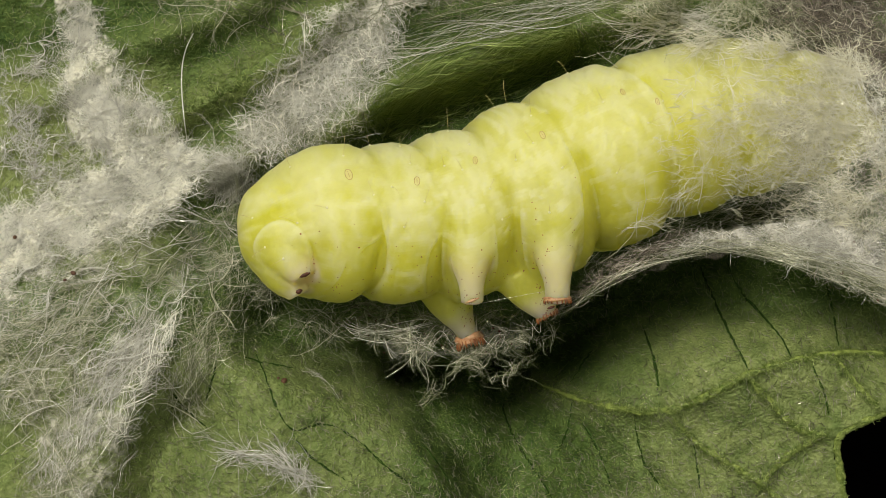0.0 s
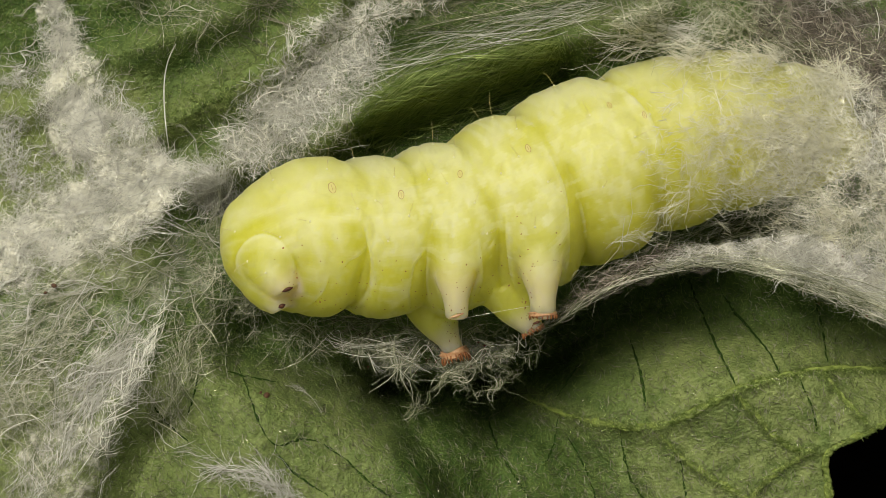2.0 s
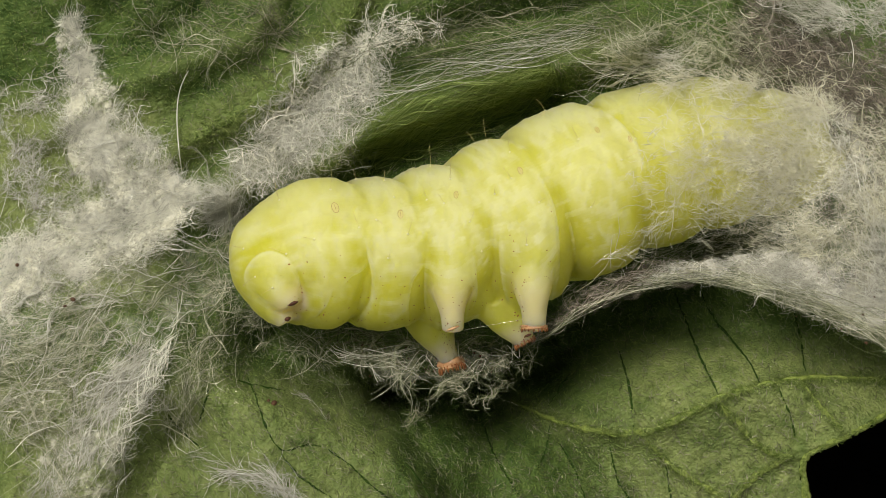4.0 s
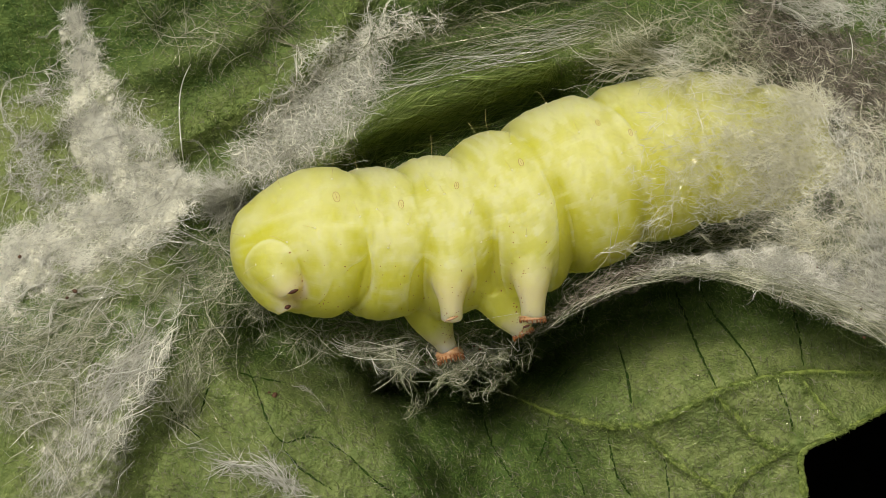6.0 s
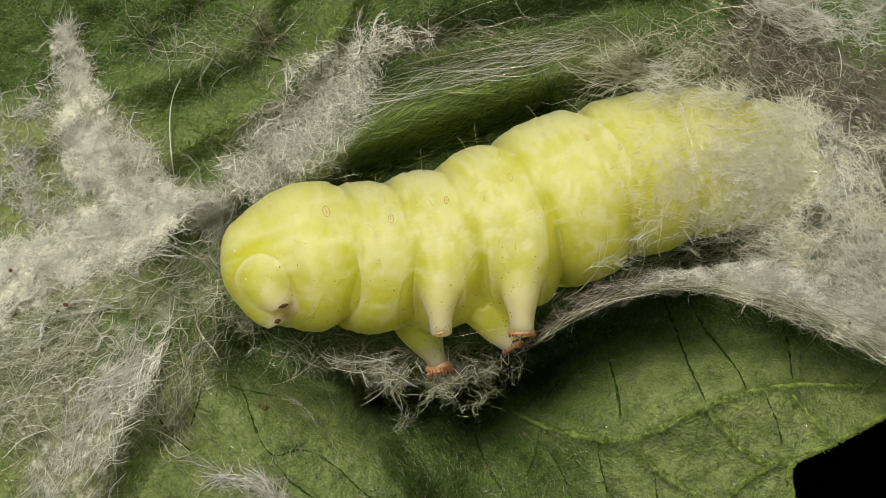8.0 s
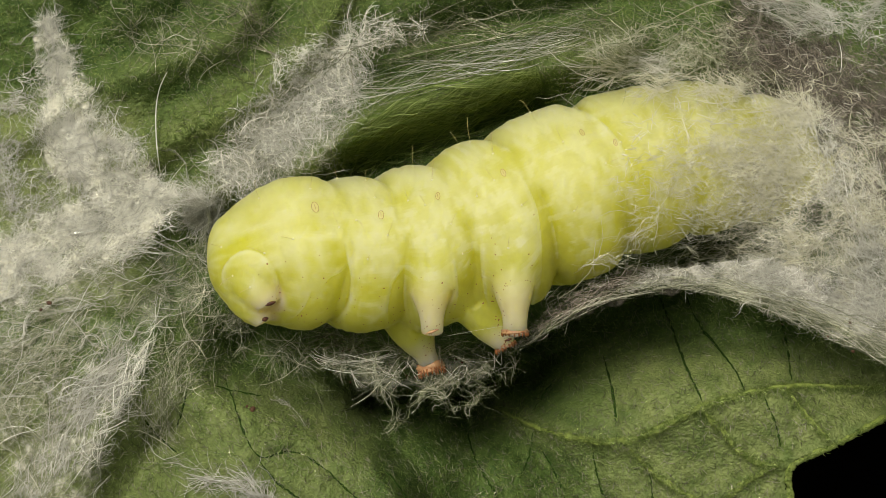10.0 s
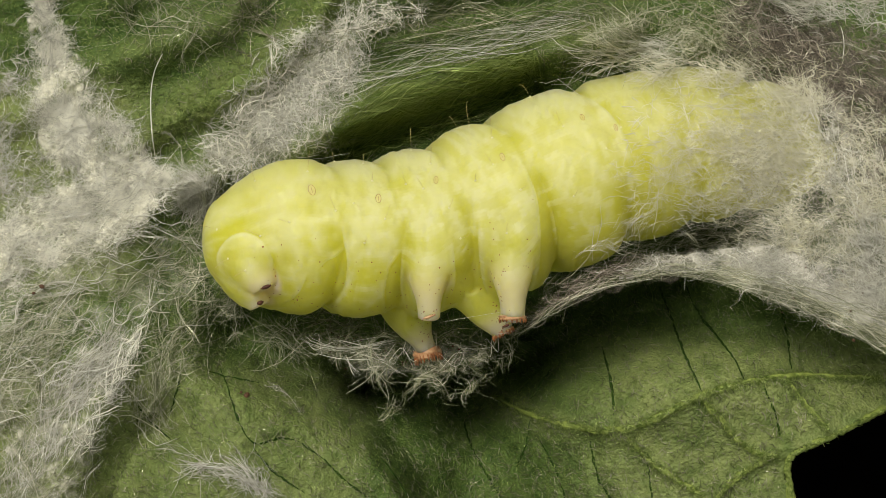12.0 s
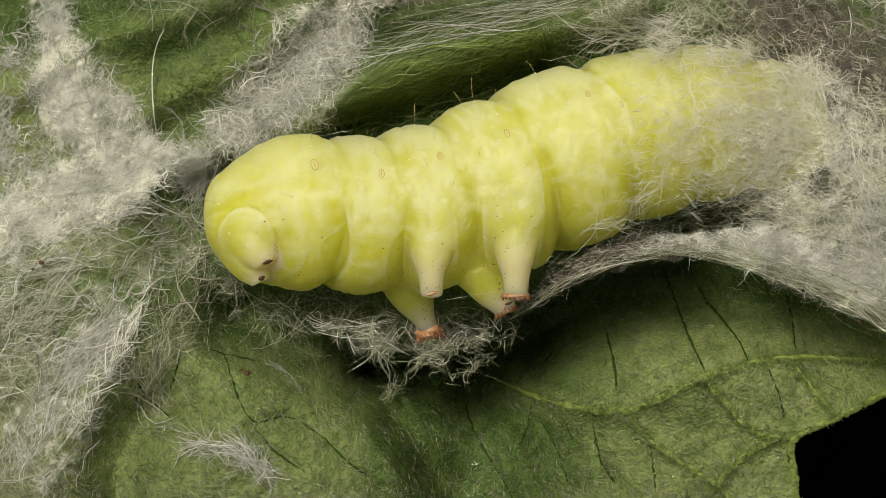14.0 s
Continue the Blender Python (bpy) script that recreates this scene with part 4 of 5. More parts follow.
# edges of skin folds and lobes: points (x, y, strength), on whose left side (+1) or right side (-1), going along, the skin sinks, and how deep
FOLDS = [
    ([(494, 455, 0), (502, 475, 1), (504, 500, 1), (502, 522, 0)], 1, 7, 18),
    ([(562, 492, 0), (553, 520, 1), (538, 541, 0.8), (512, 552, 0)], 1, 3, 16),
    ([(650, 500, 0), (642, 530, 0.6), (640, 556, 0)], -1, 2, 14),
    ([(620, 405, 0), (625, 440, 1), (631, 470, 1), (630, 500, 1), (627, 522, 1), (615, 540, 0.8), (600, 550, 0.3)], -1, 7, 26),
    ([(629, 446, 0), (611, 467, 1), (593, 474, 1), (579, 490, 0)], 1, 4, 22),
    ([(726, 448, 0), (716, 466, 1), (703, 482, 1), (697, 510, 1), (694, 532, 1), (697, 555, 0.4)], 1, 6, 14),
    ([(726, 440, 0), (724, 480, 1), (722, 518, 1), (729, 548, 0)], -1, 6, 14),
    ([(412, 492, 0), (404, 470, 1), (412, 448, 1), (430, 430, 1), (455, 424, 1), (478, 434, 1), (497, 458, 0)], 1, 1.6, 16),
    ([(810, 425, 0), (815, 470, 1), (818, 515, 1), (805, 542, 0)], 1, 4, 16),
    ([(840, 432, 0), (833, 450, 1), (823, 464, 0)], -1, 2, 10),
    ([(856, 385, 0), (857, 440, 1), (862, 500, 1), (874, 532, 0)], -1, 5, 20),
    ([(918, 275, 0), (942, 320, 0.7), (958, 360, 1), (963, 420, 1), (963, 470, 1), (957, 502, 0)], 1, 6, 24),
    ([(972, 350, 0), (985, 390, 1), (991, 425, 1), (992, 455, 0)], 1, 4, 20),
    ([(1040, 182, 0), (1075, 205, 0.8), (1100, 235, 0.8), (1113, 270, 0.6), (1120, 310, 0.5), (1121, 350, 0.5), (1117, 395, 0)], 1, 3, 30),
    ([(755, 556, 0), (748, 530, 1), (740, 508, 1), (738, 495, 1), (747, 487, 0)], -1, 2.5, 9),
    ([(792, 556, 0), (797, 535, 1), (806, 512, 1), (811, 498, 1), (802, 488, 0)], 1, 2.5, 9),
    ([(940, 558, 0), (941, 535, 1), (949, 508, 1), (953, 491, 1), (944, 474, 0)], 1, 2.5, 9),
    ([(902, 556, 0), (899, 536, 1), (893, 510, 1), (886, 492, 0)], -1, 2.5, 9),
]


def beside(x, y, line):
    """Distance of plan points from a polyline, its strength there, and the side: +1 to the left going along it (y runs down)."""
    best, power, side = np.full(np.shape(x), 1e9), np.zeros(np.shape(x)), np.ones(np.shape(x))
    c = curve_points(line, 24)
    for a, b in zip(c, c[1:]):
        dx, dy = b[0] - a[0], b[1] - a[1]
        t = np.clip(((x - a[0]) * dx + (y - a[1]) * dy) / (dx * dx + dy * dy), 0, 1)
        ex, ey = x - a[0] - t * dx, y - a[1] - t * dy
        d = np.hypot(ex, ey)
        near = d < best
        best = np.where(near, d, best)
        power = np.where(near, a[2] + t * (b[2] - a[2]), power)
        side = np.where(near, np.sign(dy * ex - dx * ey), side)
    return best, power, side


def body_mesh():
    """One soft skin with rings of shallow creases; the rings lean, so that their near side lies further to the right."""
    st = curve_points(STATIONS, 420)
    tx, ty = np.gradient(st[:, 0]), -np.gradient(st[:, 1])
    for _ in range(40):
        tx[1:-1], ty[1:-1] = (tx[:-2] + tx[1:-1] + tx[2:]) / 3, (ty[:-2] + ty[1:-1] + ty[2:]) / 3
    ln = np.hypot(tx, ty)
    tx, ty = tx / ln, ty / ln
    cols = 160
    ph = np.arange(cols) * 2 * math.pi / cols
    X, PH = np.meshgrid(st[:, 0], ph, indexing="ij")
    up, near = np.cos(PH), np.sin(PH)
    low = np.clip(-up, 0, 1)
    R = np.repeat(st[:, 2:3], cols, axis=1)
    wob = 7 * smooth_noise(X * 0 + 50, up * 100 + near * 37, 30, 12)
    pale = np.zeros(X.shape)
    drop = np.zeros(X.shape)
    edges = [400] + CREASES + [1440]
    for i, c in enumerate(CREASES):
        d = X - c + wob + 10 * smooth_noise(X * 0 + 90 * i, up * 120, 40, 14 + i)
        # faint lines high on the flank, notches on the back, open folds between the lobes of the belly
        back = np.clip(up, 0, 1) ** 7
        depth = 0.010 + 0.055 * back + 0.050 * low ** 1.5
        broad = 6 + 10 * back + 9 * low
        drop += depth * np.where(d < 0, np.exp(-(d / broad) ** 2), 0.6 * np.exp(-(d / broad) ** 2) + 0.4 * np.exp(-d / 30))
        drop += 0.014 * np.exp(-((d - 3) / 26) ** 2)
        # each segment's front edge lies over the hollow end of the one before it, low on the flank
        flank = ease((0.30 - up) / 0.25) * ease((up + 0.92) / 0.2) * (near > -0.2) * (i < 4)
        drop += 0.045 * flank * np.where(d < 0, np.exp(d / 26), np.exp(-(d / 3) ** 2))
        # a fainter second fold in the hind part of each segment
        e = X - (c + 0.30 * (edges[i + 2] - c)) + 1.5 * wob
        drop += 0.006 * np.exp(-(e / 8) ** 2) * np.clip(smooth_noise(X * 0 + 35 * i, up * 80 + near * 60, 30, 40 + i) + 0.35, 0, 1)
    # each ring swells between its creases, most along the back and the belly; low on the flank the creases open into hollows
    mid = np.mod(np.interp(X + wob, edges, np.arange(len(edges))), 1.0)
    swell = ease((X - 560) / 60) * ease((1400 - X) / 100)
    drop += (0.010 + 0.055 * np.abs(up) ** 5) * np.abs(2 * mid - 1) ** 4 * swell
    for c in CREASES[:5]:
        d = X - c + 0.6 * wob
        drop += 0.040 * 1.45 * np.exp(-np.abs(d / (6 + 22 * low)) ** 1.6) * ease((low - 0.12) / 0.3) * (near > -0.3)
    for a, b in zip(edges, edges[1:]):
        pale += np.exp(-((X - (a + b) / 2) / (0.30 * (b - a))) ** 2)
    # lengthwise fold low on the flank, lobes below it
    local = np.mod(np.interp(X, edges, np.arange(len(edges))), 1.0)
    band = up + 0.58 - 0.50 * local ** 1.6 + 0.05 * smooth_noise(X, up * 0, 30, 8)
    seg = np.sin(np.interp(X, edges, np.arange(len(edges))) * math.pi) ** 2
    drop += 0.014 * np.where(band > 0, np.exp(-(band / 0.10) ** 2), np.exp(-(band / 0.03) ** 2)) * np.clip(local * 1.6, 0, 1) * (near > -0.2)
    bulge = 0.022 * np.exp(-((up + 0.80) / 0.2) ** 2) * seg + 0.007 * smooth_noise(X, up * 100 + 50 * near, 44, 61) + 0.0045 * smooth_noise(X, up * 100 + 50 * near, 19, 62)
    for hx, hu, amount in [(734, -0.40, 0.08), (870, -0.40, 0.08), (414, -0.04, 0.08)]:
        hip = np.exp(-((X - hx - 8 * (up - hu)) / 32) ** 2 - ((up - hu) / np.where(up > hu, 0.42, 0.17)) ** 2) * (near > 0)
        bulge = bulge + amount * hip
        drop = drop * (1 - 0.5 * hip)
    # the hind end is cut flatter behind its last wart
    flat = 0.11 * np.exp(-((X - 445) / 42) ** 2) * np.clip(up, 0, 1)
    R = R * (1 - drop + bulge - flat)
    lean = radians(18)
    ends = ease((X - 385) / 90) * ease((1465 - X) / 60)
    along = R * near * math.sin(lean) * ends
    x = st[:, 0:1] + R * up * -ty[:, None] + along * tx[:, None]
    y = st[:, 1:2] - (R * up * tx[:, None] + along * ty[:, None])
    z = body_axis(X) + R * near * 0.97 * (1 - 0.05 * ends)
    # the shoulders of the prolegs are drawn out of the flank
    for bx, by, bz, vx, vy, vz, rb in [(778, 462, 140, -2, 24, 2, 42), (918, 446, 136, 0, 26, 2, 46), (450, 447, 112, 6, 10, 8, 44), (742, 535, 20, 4, 12, -6, 40), (872, 520, 50, 6, 12, -4, 40)]:
        w = np.exp(-(((x - bx) ** 2 + (y - by) ** 2 + (z - bz) ** 2) / rb ** 2) ** 1.3)
        x, y, z = x + w * vx, y + w * vy, z + w * vz
    # fat body under the skin: a whitish net of lobes, thinning out towards the belly; the drop term paints crease shade
    u, w = X, up * 150 + near * 40
    net = 1 - 2.2 * np.abs(smooth_noise(u, w, 34, 71)) + 0.5 * smooth_noise(u, w, 15, 72)
    curd = np.clip(smooth_noise(u, w, 12, 73) + 0.5 * smooth_noise(u, w, 7, 74), 0, 1)
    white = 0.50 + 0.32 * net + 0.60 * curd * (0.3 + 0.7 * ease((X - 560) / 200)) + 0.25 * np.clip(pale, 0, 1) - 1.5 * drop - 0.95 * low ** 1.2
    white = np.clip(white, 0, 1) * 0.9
    rows = len(st)
    idx = np.arange(rows * cols).reshape(rows, cols)
    nxt = np.roll(idx, -1, axis=1)
    f = np.stack([idx[:-1], idx[1:], nxt[1:], nxt[:-1]], -1).reshape(-1, 4)
    return spot(x, y, z).reshape(-1, 3), f, white.ravel()


def paint(ob, values, name="pale"):
    ob.data.attributes.new(name, "FLOAT", "POINT").data.foreach_set("value", np.clip(values, 0, 1).astype(np.float32))


def cone(points, n=14, cols=28, seed=0, flat=1.0, uneven=0.05):
    """Rounded closed stub through points (x, y, z, radius)."""
    c = curve_points(points, n)
    c = np.concatenate([c[:1] * [1, 1, 1, 0.05], c, c[-1:] * [1, 1, 1, 0.55], c[-1:] * [1, 1, 1, 0.02]])
    p = c[:, :3].copy()
    t = np.gradient(p, axis=0)
    t[0], t[-1], t[-2] = t[1], t[-3], t[-3]
    t /= np.linalg.norm(t, axis=1, keepdims=True)
    s = np.cross(t, [0, 0, 1.0])
    s /= np.linalg.norm(s, axis=1, keepdims=True)
    q = np.cross(s, t)
    ang = np.arange(cols) * 2 * math.pi / cols
    wob = 1 + uneven * smooth_noise(np.arange(len(c))[:, None] * 9.0 + 0 * ang[None], 0 * c[:, :1] + ang[None] * 20, 12, 90 + seed)
    v = p[:, None] + (c[:, 3:4] * wob)[:, :, None] * (np.cos(ang)[None, :, None] * s[:, None] + flat * np.sin(ang)[None, :, None] * q[:, None])
    v = v.reshape(-1, 3)
    idx = np.arange(len(v)).reshape(len(c), cols)
    nxt = np.roll(idx, -1, axis=1)
    f = np.stack([idx[:-1], idx[1:], nxt[1:], nxt[:-1]], -1).reshape(-1, 4)
    return spot(v[:, 0], v[:, 1], v[:, 2]), f


def grown_together(v, f, pale):
    """The skin with the roots of the legs grown out of it: one closed surface, smoothed where a leg leaves the flank."""
    vs, fs, n = [v], [f], len(v)
    for j, (_, pts, _) in enumerate(LEGS):
        cv, cf = cone(pts, n=22, seed=j, uneven=0.0)
        vs.append(cv)
        fs.append(np.array(cf) + n)
        n += len(cv)
    big = 1 / UNIT / 100
    raw = new("skin", mesh_of("skin", np.concatenate(vs) * big, np.concatenate(fs), M_SKIN))
    mod = raw.modifiers.new("union", "REMESH")
    mod.mode, mod.voxel_size = "VOXEL", 0.024
    me = bpy.data.meshes.new_from_object(raw.evaluated_get(bpy.context.evaluated_depsgraph_get()))
    bpy.data.objects.remove(raw)
    p = np.zeros(len(me.vertices) * 3)
    me.vertices.foreach_get("co", p)
    p = p.reshape(-1, 3) * 100  # plan units, sighted without perspective
    e = np.zeros(len(me.edges) * 2, dtype=int)
    me.edges.foreach_get("vertices", e)
    e = e.reshape(-1, 2)
    near, root, sole = np.zeros(len(p)), np.zeros(len(p)), np.zeros(len(p))
    for name, pts, _ in LEGS:
        c = curve_points(pts, 40)
        w = spot(c[:, 0], c[:, 1], c[:, 2]) / UNIT
        gap, at = np.full(len(p), 999.0), np.zeros(len(p))
        for k in range(40):
            d = np.linalg.norm(p - w[k], axis=1) - c[k, 3]
            at = np.where(d < gap, k / 39, at)
            gap = np.minimum(gap, d)
        sole = np.maximum(sole, np.exp(-(np.maximum(gap, 0) / 4) ** 2) * ease((at - 0.92) / 0.08) * (name == "proleg"))
        near = np.maximum(near, np.exp(-(np.maximum(gap, 0) / 14) ** 2) * np.clip((0.85 - at) / 0.3, 0, 1))
        root = np.maximum(root, np.exp(-(np.maximum(gap, 0) / 7) ** 2) * ease((at - (0.5 if name == "anal_proleg" else 0.25)) / 0.42))
    near = np.maximum(near, 0.05)
    count = np.bincount(e.ravel(), minlength=len(p))[:, None]
    for _ in range(26):
        total = np.zeros_like(p)
        for k in range(3):
            total[:, k] = np.bincount(e[:, 0], p[e[:, 1], k], len(p)) + np.bincount(e[:, 1], p[e[:, 0], k], len(p))
        p = p + near[:, None] * 0.6 * (total / count - p)
    # sink the skin beside the folds, sharply at their edge and fading away from it
    k = 1 - p[:, 2] / SIGHT
    px, py = 784 + p[:, 0] / k, 441 - p[:, 1] / k
    core = np.stack([p[:, 0], (441 - np.interp(px, [q[0] for q in STATIONS], [q[1] for q in STATIONS])), body_axis(px)], -1)
    inward = core - p
    inward /= np.linalg.norm(inward, axis=1, keepdims=True) + 1e-9
    top = ease((p[:, 2] - body_axis(px) + 25) / 30)
    sunk, hem = np.zeros(len(p)), np.zeros(len(p))
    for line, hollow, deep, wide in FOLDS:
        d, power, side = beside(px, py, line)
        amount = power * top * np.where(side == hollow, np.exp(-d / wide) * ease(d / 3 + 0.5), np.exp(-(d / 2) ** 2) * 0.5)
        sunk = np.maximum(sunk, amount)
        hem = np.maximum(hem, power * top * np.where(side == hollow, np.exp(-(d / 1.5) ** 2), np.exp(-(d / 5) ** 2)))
        p = p + (1.3 * amount * deep)[:, None] * inward
    # soft dents and fine wrinkles of the skin
    dents = 1.9 * smooth_noise(px, py, 24, 301) + 1.2 * smooth_noise(px, py * 0.6, 9, 302) + 0.4 * smooth_noise(px, py, 4.5, 303)
    p = p + (dents * (1 - 0.8 * root))[:, None] * inward
    tree = KDTree(len(v))
    for k, q in enumerate(v / UNIT):
        tree.insert(q, k)
    tree.balance()
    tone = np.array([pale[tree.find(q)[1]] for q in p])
    tone = np.clip(tone - 0.85 * sunk * (1 - hem) + 0.45 * hem, 0, 1)  # fold hollows painted darker as shade, thick pale edges painted as if catching light
    faces = [tuple(q.vertices) for q in me.polygons]
    bpy.data.meshes.remove(me)
    return p * UNIT, faces, tone, root, sole


def build_caterpillar():
    rng = np.random.RandomState(3)
    cat = thing("caterpillar", (0.001, 0.0005, -140 * UNIT), "plump pale yellow-green caterpillar with stubby prolegs, half wrapped in silk", "caterpillar")
    v, f, pale, cream, pink = grown_together(*body_mesh())
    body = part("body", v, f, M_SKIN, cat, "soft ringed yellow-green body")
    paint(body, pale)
    paint(body, cream, "cream")
    paint(body, pink, "pink")
    tree = BVHTree.FromPolygons([Vector(p) for p in v], [tuple(q) for q in f])
    eye = Vector((0, 0, SIGHT * UNIT))

    def on_skin(x, y):
        """Side, place and normal of the skin at a plan point."""
        way = (Vector(spot(np.float64(x), np.float64(y), np.float64(0.0))) - eye).normalized()
        place, normal, _, _ = tree.ray_cast(eye, way)
        if not place:
            return None
        return 0, np.array(place), np.array(normal if normal.z > 0 else -normal)

    # feet: dark claw marks on all but one, brown pads with hooks on three
    marks = [(490, 518, 10, 4.6), (481, 545, 6, 5.4), (773, 566, 11, 3.0), (762, 609, 8, 2.4), (905, 580, 6, 3.4), (898, 588, 4, 2.4)]
    for j, (name, pts, foot) in enumerate(LEGS):
        x, y, z, r = pts[-1]
        dx, dy = pts[-1][0] - pts[-2][0], pts[-1][1] - pts[-2][1]
        ln = math.hypot(dx, dy)
        dx, dy = dx / ln, dy / ln
        foot_pad = cat
        if j > 2:
            deep = 14 if j == 3 else 6
            pad = [(x - dx * deep, y - dy * deep, z, r * foot * 0.96), (x - dx * deep * 0.5, y - dy * deep * 0.5, z, r * foot * 1.02), (x + dx * 1, y + dy * 1, z, r * foot * 0.98), (x + dx * 4, y + dy * 4, z, r * foot * 0.78)]
            pv, pf = cone(pad, n=8, cols=24, seed=j + 20, uneven=0.12)
            foot_pad = part("foot_pad", pv, pf, M_PAD, cat, "wrinkled pinkish-brown foot pad")
        mx, my, half, fat = marks[j]
        hit = on_skin(mx, my)
        mz = hit[1][2] / UNIT if hit and j < 3 else z + r * foot * 0.98
        bar = [(mx - half, my + half * 0.35, mz - 1, 0.9), (mx, my, mz, fat), (mx + half, my - half * 0.35, mz - 1, 1.1)]
        mv, mf = cone(bar, n=9, cols=10, seed=j, uneven=0.35)
        part("claw_mark", mv, mf, M_DARK if j != 2 else M_PAD, foot_pad, "dark brown claw mark" if j != 2 else "pinkish-brown sole")
        # crown of small curved hooks round the sole
        count, reach = (0, 0) if j < 3 else (24, 11) if j == 3 else (17, 7)
        for k in range(count):
            a = 2 * math.pi * (k + rng.uniform(-0.3, 0.3)) / count
            ox, oz = math.cos(a) * r * foot * 0.92, math.sin(a) * r * foot * 0.92
            bx, by, bz = x - dy * ox, y + dx * ox, z + oz
            out = reach * rng.uniform(0.7, 1.15)
            path = [(bx - dx * 3, by - dy * 3, bz, 1.5), (bx + dx * out * 0.5 - dy * ox * 0.12, by + dy * out * 0.5 + dx * ox * 0.12, bz + oz * 0.08, 1.7), (bx + dx * out - dy * ox * 0.05, by + dy * out + dx * ox * 0.05, bz, 0.6)]
            hv, hf = cone(path, n=5, cols=6, seed=k, uneven=0.1)
            part("hook", hv, hf, M_BROWN, foot_pad, "small brown foot hook")

    # spiracles: oval brown rims with a pale slit
    for x, y, w, h, turn in [(568, 350, 5.8, 10.5, 18), (683, 363, 4.6, 7.6, 5), (782, 330, 3.8, 7.4, 12), (896, 289, 3.8, 7.4, 25), (1033, 219, 3.4, 7, 25), (1091, 236, 3, 6, 20)]:
        hit = on_skin(x, y)
        if not hit:
            continue
        i, p, nrm = hit
        s = np.cross(nrm, [0, 1, 0])
        s /= np.linalg.norm(s)
        q = np.cross(nrm, s)
        c, d = math.cos(radians(turn)), math.sin(radians(turn))
        s, q = c * s + d * q, c * q - d * s
        ang = np.linspace(0, 2 * math.pi, 21)
        loop = p + nrm * 0.8 * UNIT + (np.cos(ang)[:, None] * w * s + np.sin(ang)[:, None] * h * q) * UNIT
        v, f = tubes(loop[None], np.array([0.45 * UNIT]), 6, 1.0)
        rim = part("spiracle", v, f, M_RIM, cat, "oval brown breathing pore")
        disc = np.concatenate([p[None] + nrm * 1.2 * UNIT, p + nrm * 0.5 * UNIT + (np.cos(ang[:-1])[:, None] * w * s + np.sin(ang[:-1])[:, None] * h * q) * UNIT])
        f = [(0, 1 + k, 1 + (k + 1) % 20) for k in range(20)]
        part("pore_plate", disc, f, M_PLATE, rim, "pale pore plate")
        slit = p + nrm * 1.3 * UNIT + np.linspace(-0.65, 0.65, 6)[:, None] * h * q * UNIT
        v, f = tubes(slit[None], np.array([0.45 * UNIT]), 5, 0.3)
        part("pore_slit", v, f, M_RIM, rim, "thin brown slit")

    # bristles, each from a small cream wart
    bristles = [
        (500, 300, -12, -30), (560, 318, 2, -34), (470, 335, 4, -32), (610, 385, -8, -26), (530, 405, -22, -6), (480, 430, -34, -10),
        (640, 372, 14, 26), (672, 333, 2, -8), (695, 398, 10, -30), (705, 280, -10, -26), (738, 279, -2, -34), (772, 302, 8, -40), (760, 345, -14, -16),
        (805, 378, 6, -20), (730, 338, -6, -18), (818, 240, -14, -12), (838, 236, 2, -40), (878, 256, 0, -42), (880, 302, -14, -16), (928, 345, 12, -6),
        (905, 420, 6, -22), (942, 184, -22, -10), (1000, 235, -8, -24), (1075, 272, 30, -16), (1020, 355, 8, -18), (1100, 235, -6, -14),
        (497, 303, -4, -6), (606, 300, 2, -5), (656, 303, 3, -5), (425, 470, -16, 24), (455, 490, -22, 14), (405, 420, -28, -4), (825, 430, 10, -16), (850, 330, 8, -14), (660, 440, 8, -16),
    ]
    for x, y, dx, dy in bristles:
        hit = on_skin(x, y)
        if not hit:
            continue
        i, p, nrm = hit
        tip = p + np.array([dx, -dy, 0]) * 0.75 * UNIT + nrm * 14 * UNIT
        path = p[None] + (tip - p)[None] * np.linspace(0, 1, 5)[:, None] + nrm[None] * (6 * UNIT * np.sin(np.linspace(0, 3.14, 5)))[:, None]
        v, f = tubes(path[None], np.array([0.30 * UNIT]), 4, 0.5)
        hair = part("bristle", v, f, M_SETA, cat, "fine brown bristle")
        wart = bmesh.new()
        bmesh.ops.create_icosphere(wart, subdivisions=1, radius=2.4 * UNIT)
        wv = np.array([w.co[:] for w in wart.verts]) * [1, 1, 0.6] + p
        wf = [[w.index for w in q.verts] for q in wart.faces]
        wart.free()
        part("wart", wv, wf, M_CREAM, hair, "small cream wart")

    # brown specks on the lower flank
    spots = {}
    flecks = [(x, np.interp(x, [470, 700, 830, 960], [545, 560, 540, 470]) - abs(rng.normal(0, 42))) for x in rng.uniform(470, 960, 110)]
    flecks += [(rng.normal(cx, sx), rng.normal(cy, sy)) for cx, cy, sx, sy, n in [(770, 592, 14, 10, 34), (898, 570, 9, 12, 16), (882, 525, 8, 18, 12), (768, 556, 10, 5, 8)] for _ in range(n)]
    for x, y in flecks:
        hit = on_skin(x, y)
        if hit:
            i, p, nrm = hit
            r = rng.uniform(0.7, 1.5) * UNIT
            s = np.cross(nrm, [0, 1, 0.2])
            s /= np.linalg.norm(s)
            q = np.cross(nrm, s)
            ring = [p + nrm * 0.6 * UNIT + (math.cos(a) * s + math.sin(a) * q) * r * rng.uniform(0.7, 1.3) for a in np.arange(6) * math.pi / 3]
            spots.setdefault(i, []).append([p + nrm * 1.1 * UNIT] + ring)
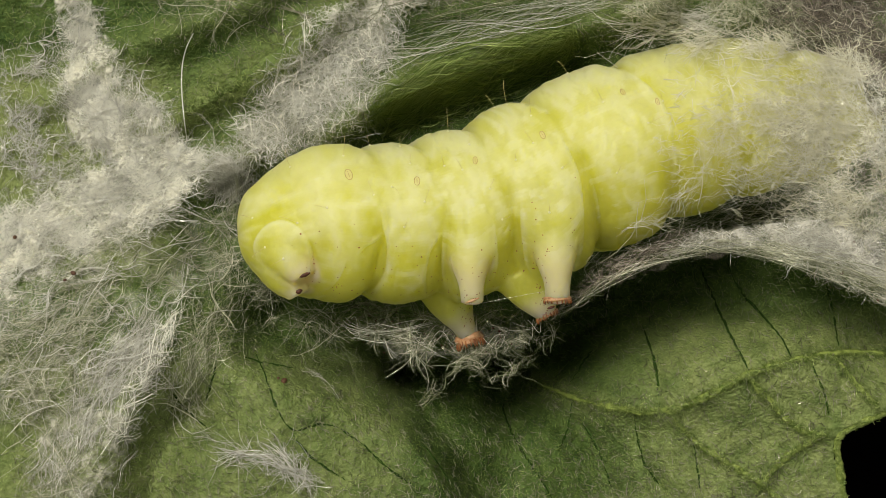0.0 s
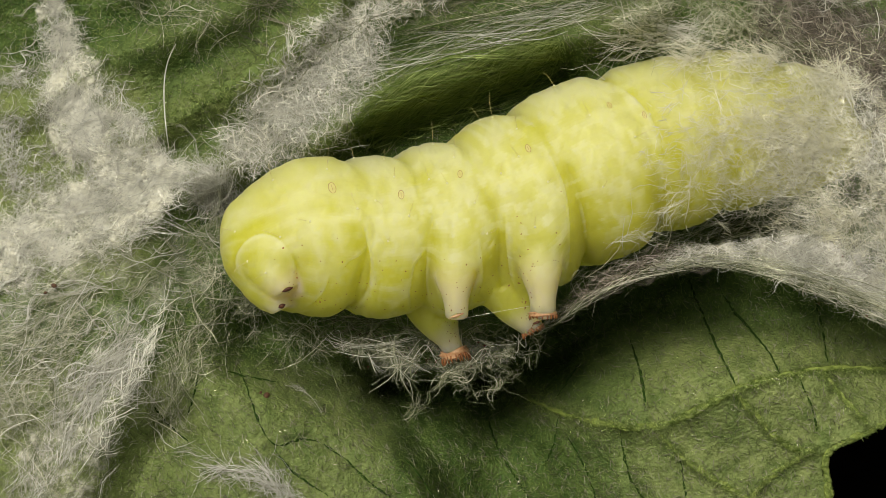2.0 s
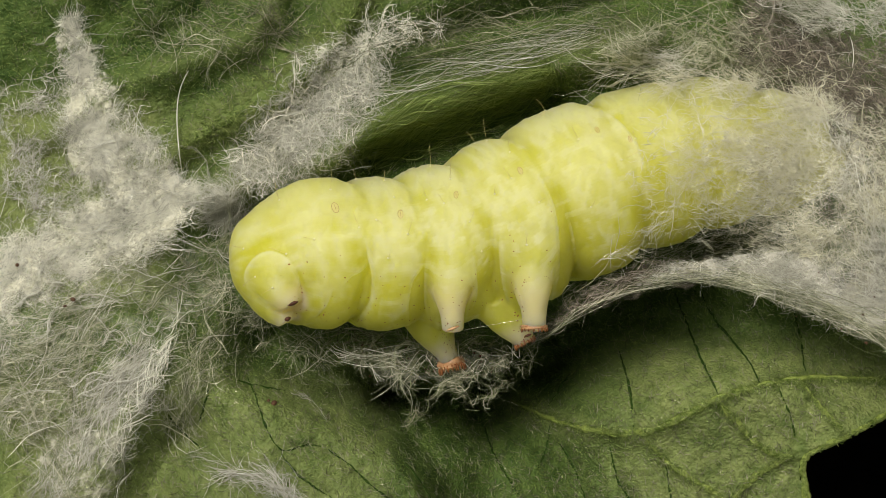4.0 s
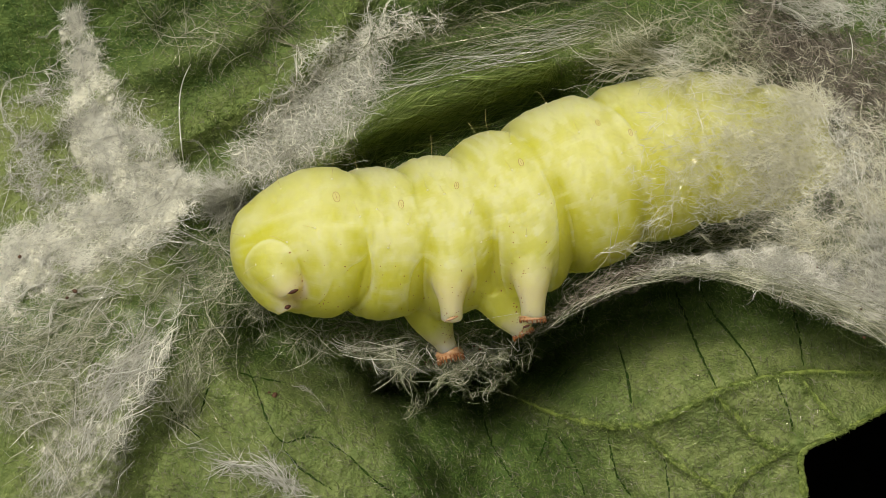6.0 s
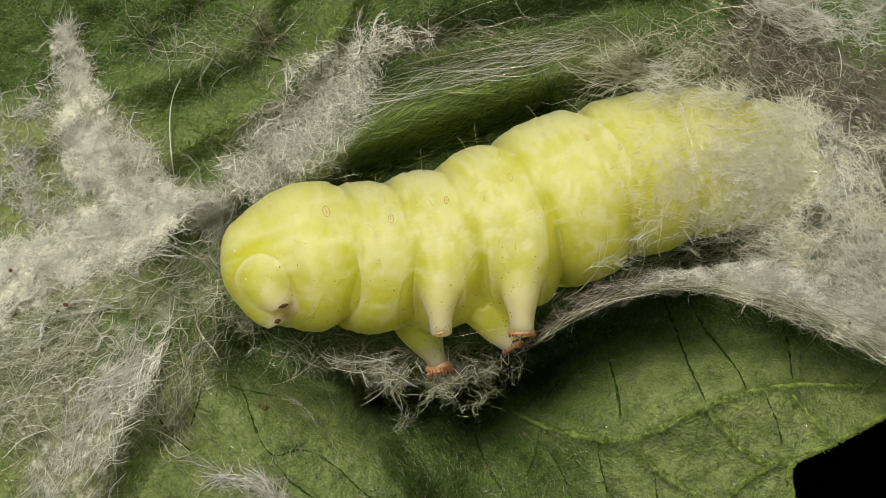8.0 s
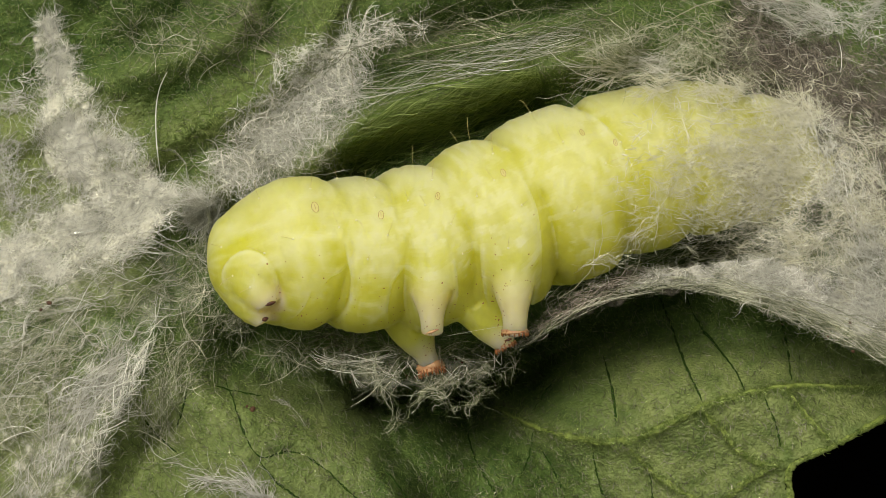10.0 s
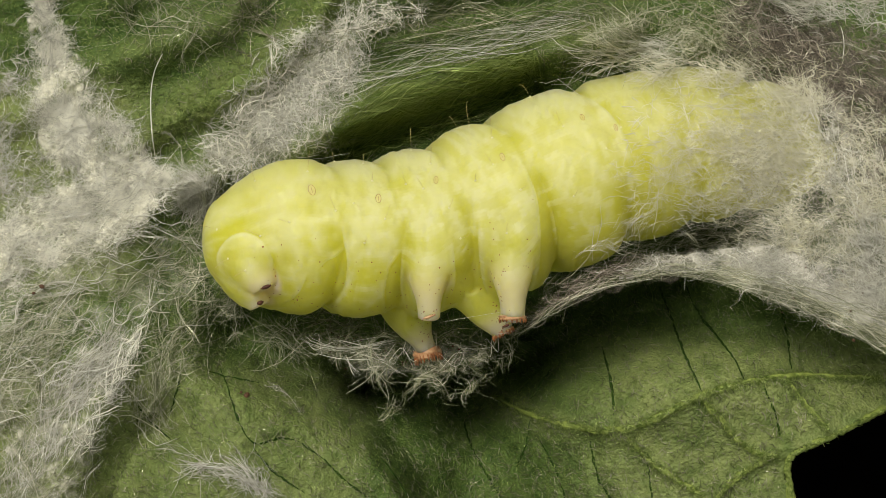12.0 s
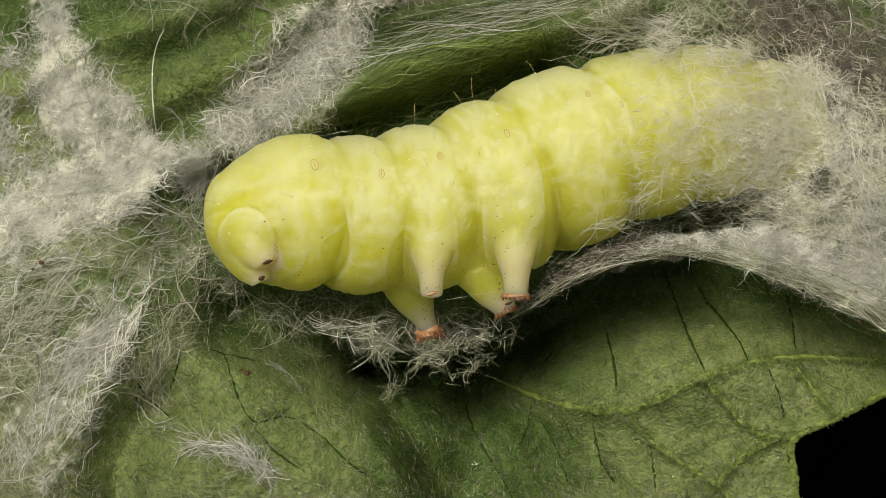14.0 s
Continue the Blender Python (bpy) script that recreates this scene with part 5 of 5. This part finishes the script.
    for i, group in spots.items():
        v = np.array(group).reshape(-1, 3)
        f = [(7 * g, 7 * g + 1 + k, 7 * g + 1 + (k + 1) % 6) for g in range(len(group)) for k in range(6)]
        part("specks", v, f, M_BROWN, cat, "tiny brown specks", "stuff")
    return cat


def build_grains():
    """Small brown grains caught in the silk and on the leaf."""
    rng = np.random.RandomState(8)
    first = None
    for x, y, size, over in [(104, 516, 3.6, 24), (90, 528, 2.6, 22), (6, 455, 3.5, 26), (1506, 600, 3.0, 96), (1488, 480, 3.0, 100), (1402, 528, 2.6, 104), (1462, 574, 2.2, 98), (458, 702, 5.0, 2), (449, 697, 2.4, 2)]:
        surface = leaf_height if over < 3 else drape_web
        z = float(surface(np.array([x * 1.0]), np.array([y * 1.0]))[0]) + over
        place = spot(np.float64(x), np.float64(y), np.float64(z))
        m = Matrix.LocRotScale(place, Euler((rng.uniform(0, 3), rng.uniform(0, 3), rng.uniform(0, 3))), None)
        bm = bmesh.new()
        bmesh.ops.create_icosphere(bm, subdivisions=2, radius=size * UNIT)
        for v in bm.verts:
            v.co *= 1 + 0.35 * noise.noise(v.co / UNIT * 0.35 + Vector((x, y, 0)))
            v.co.x *= 1.3
        me = bpy.data.meshes.new("grain")
        bm.to_mesh(me)
        bm.free()
        me.materials.append(M_GRAIN)
        ob = new("grain", me)
        ob.matrix_world = m
        tagged(ob, "tiny reddish-brown grain on the leaf" if over < 3 else "tiny reddish-brown grain caught in the silk", "grain", "brown grains")


def build_frass():
    """Dark crumbs caught in the pad under the feet and in the silk sheet."""
    rng = np.random.RandomState(21)
    bm = bmesh.new()
    for line, n, lift, surface in [([(560, 604, 22), (680, 628, 26), (770, 640, 20), (850, 636, 22)], 150, 60, pad_floor), ([(1290, 486, 20), (1400, 510, 40), (1540, 540, 50)], 40, 112, drape_web)]:
        x, y, _, _, _ = scatter(rng, line, n, 1.0, 0.6)
        z = surface(x, y) + rng.uniform(0.6, 1.05, n) * lift
        for p in spot(x, y, z):
            m = Matrix.LocRotScale(Vector(p), Euler(rng.uniform(0, 3, 3)), Vector(rng.uniform(0.6, 1.4, 3)))
            bmesh.ops.create_icosphere(bm, subdivisions=1, radius=rng.uniform(0.8, 1.9) * UNIT, matrix=m)
    me = bpy.data.meshes.new("frass_crumbs")
    bm.to_mesh(me)
    bm.free()
    me.materials.append(M_DARK)
    tagged(new("frass_crumbs", me), "dark brown crumbs caught in the silk", "crumbs", "", "stuff")


# ---- the place ----
def build_ground():
    v = [(-0.6, -0.6, -0.03), (0.6, -0.6, -0.03), (0.6, 0.6, -0.03), (-0.6, 0.6, -0.03)]
    ob = new("ground", mesh_of("ground", v, [(0, 1, 2, 3)], M_CLOTH))
    tagged(ob, "black matt cloth far below the leaf", "ground", "", "structure")


build_ground()
build_leaf()
build_silk()
build_grains()
build_frass()
CATERPILLAR = build_caterpillar()


def motions():
    """The caterpillar swings slowly about its wrapped end: seconds, shift in plan units, turn in degrees."""
    hinge = Vector(spot(np.float64(1150.0), np.float64(290.0), np.float64(0.0)))
    home = Matrix.Translation(CATERPILLAR.location)
    rows = []
    for t, x, y, turn in [(0.0, 0.3, 0.2, 0.53), (1.0, 0.3, 0.2, 0.53), (2.0, 0.7, 0.4, 0.58), (3.0, 0.2, 0.2, 0.56), (3.7, -0.6, 0.8, 0.56), (5.8, -0.4, -0.8, 0.04), (7.5, 0.0, 0.0, 0.0), (8.7, 0.0, -0.3, -0.02), (11.0, 0.9, 0.3, -0.24), (12.5, 2.5, 0.4, -0.36), (14.0, 3.0, -0.3, -0.46)]:
        swing = Matrix.Translation(hinge) @ pose(x * UNIT, -y * UNIT, 0, 0, 0, turn) @ Matrix.Translation(-hinge)
        rows.append((t, swing @ home))
    walk(CATERPILLAR, rows)


motions()
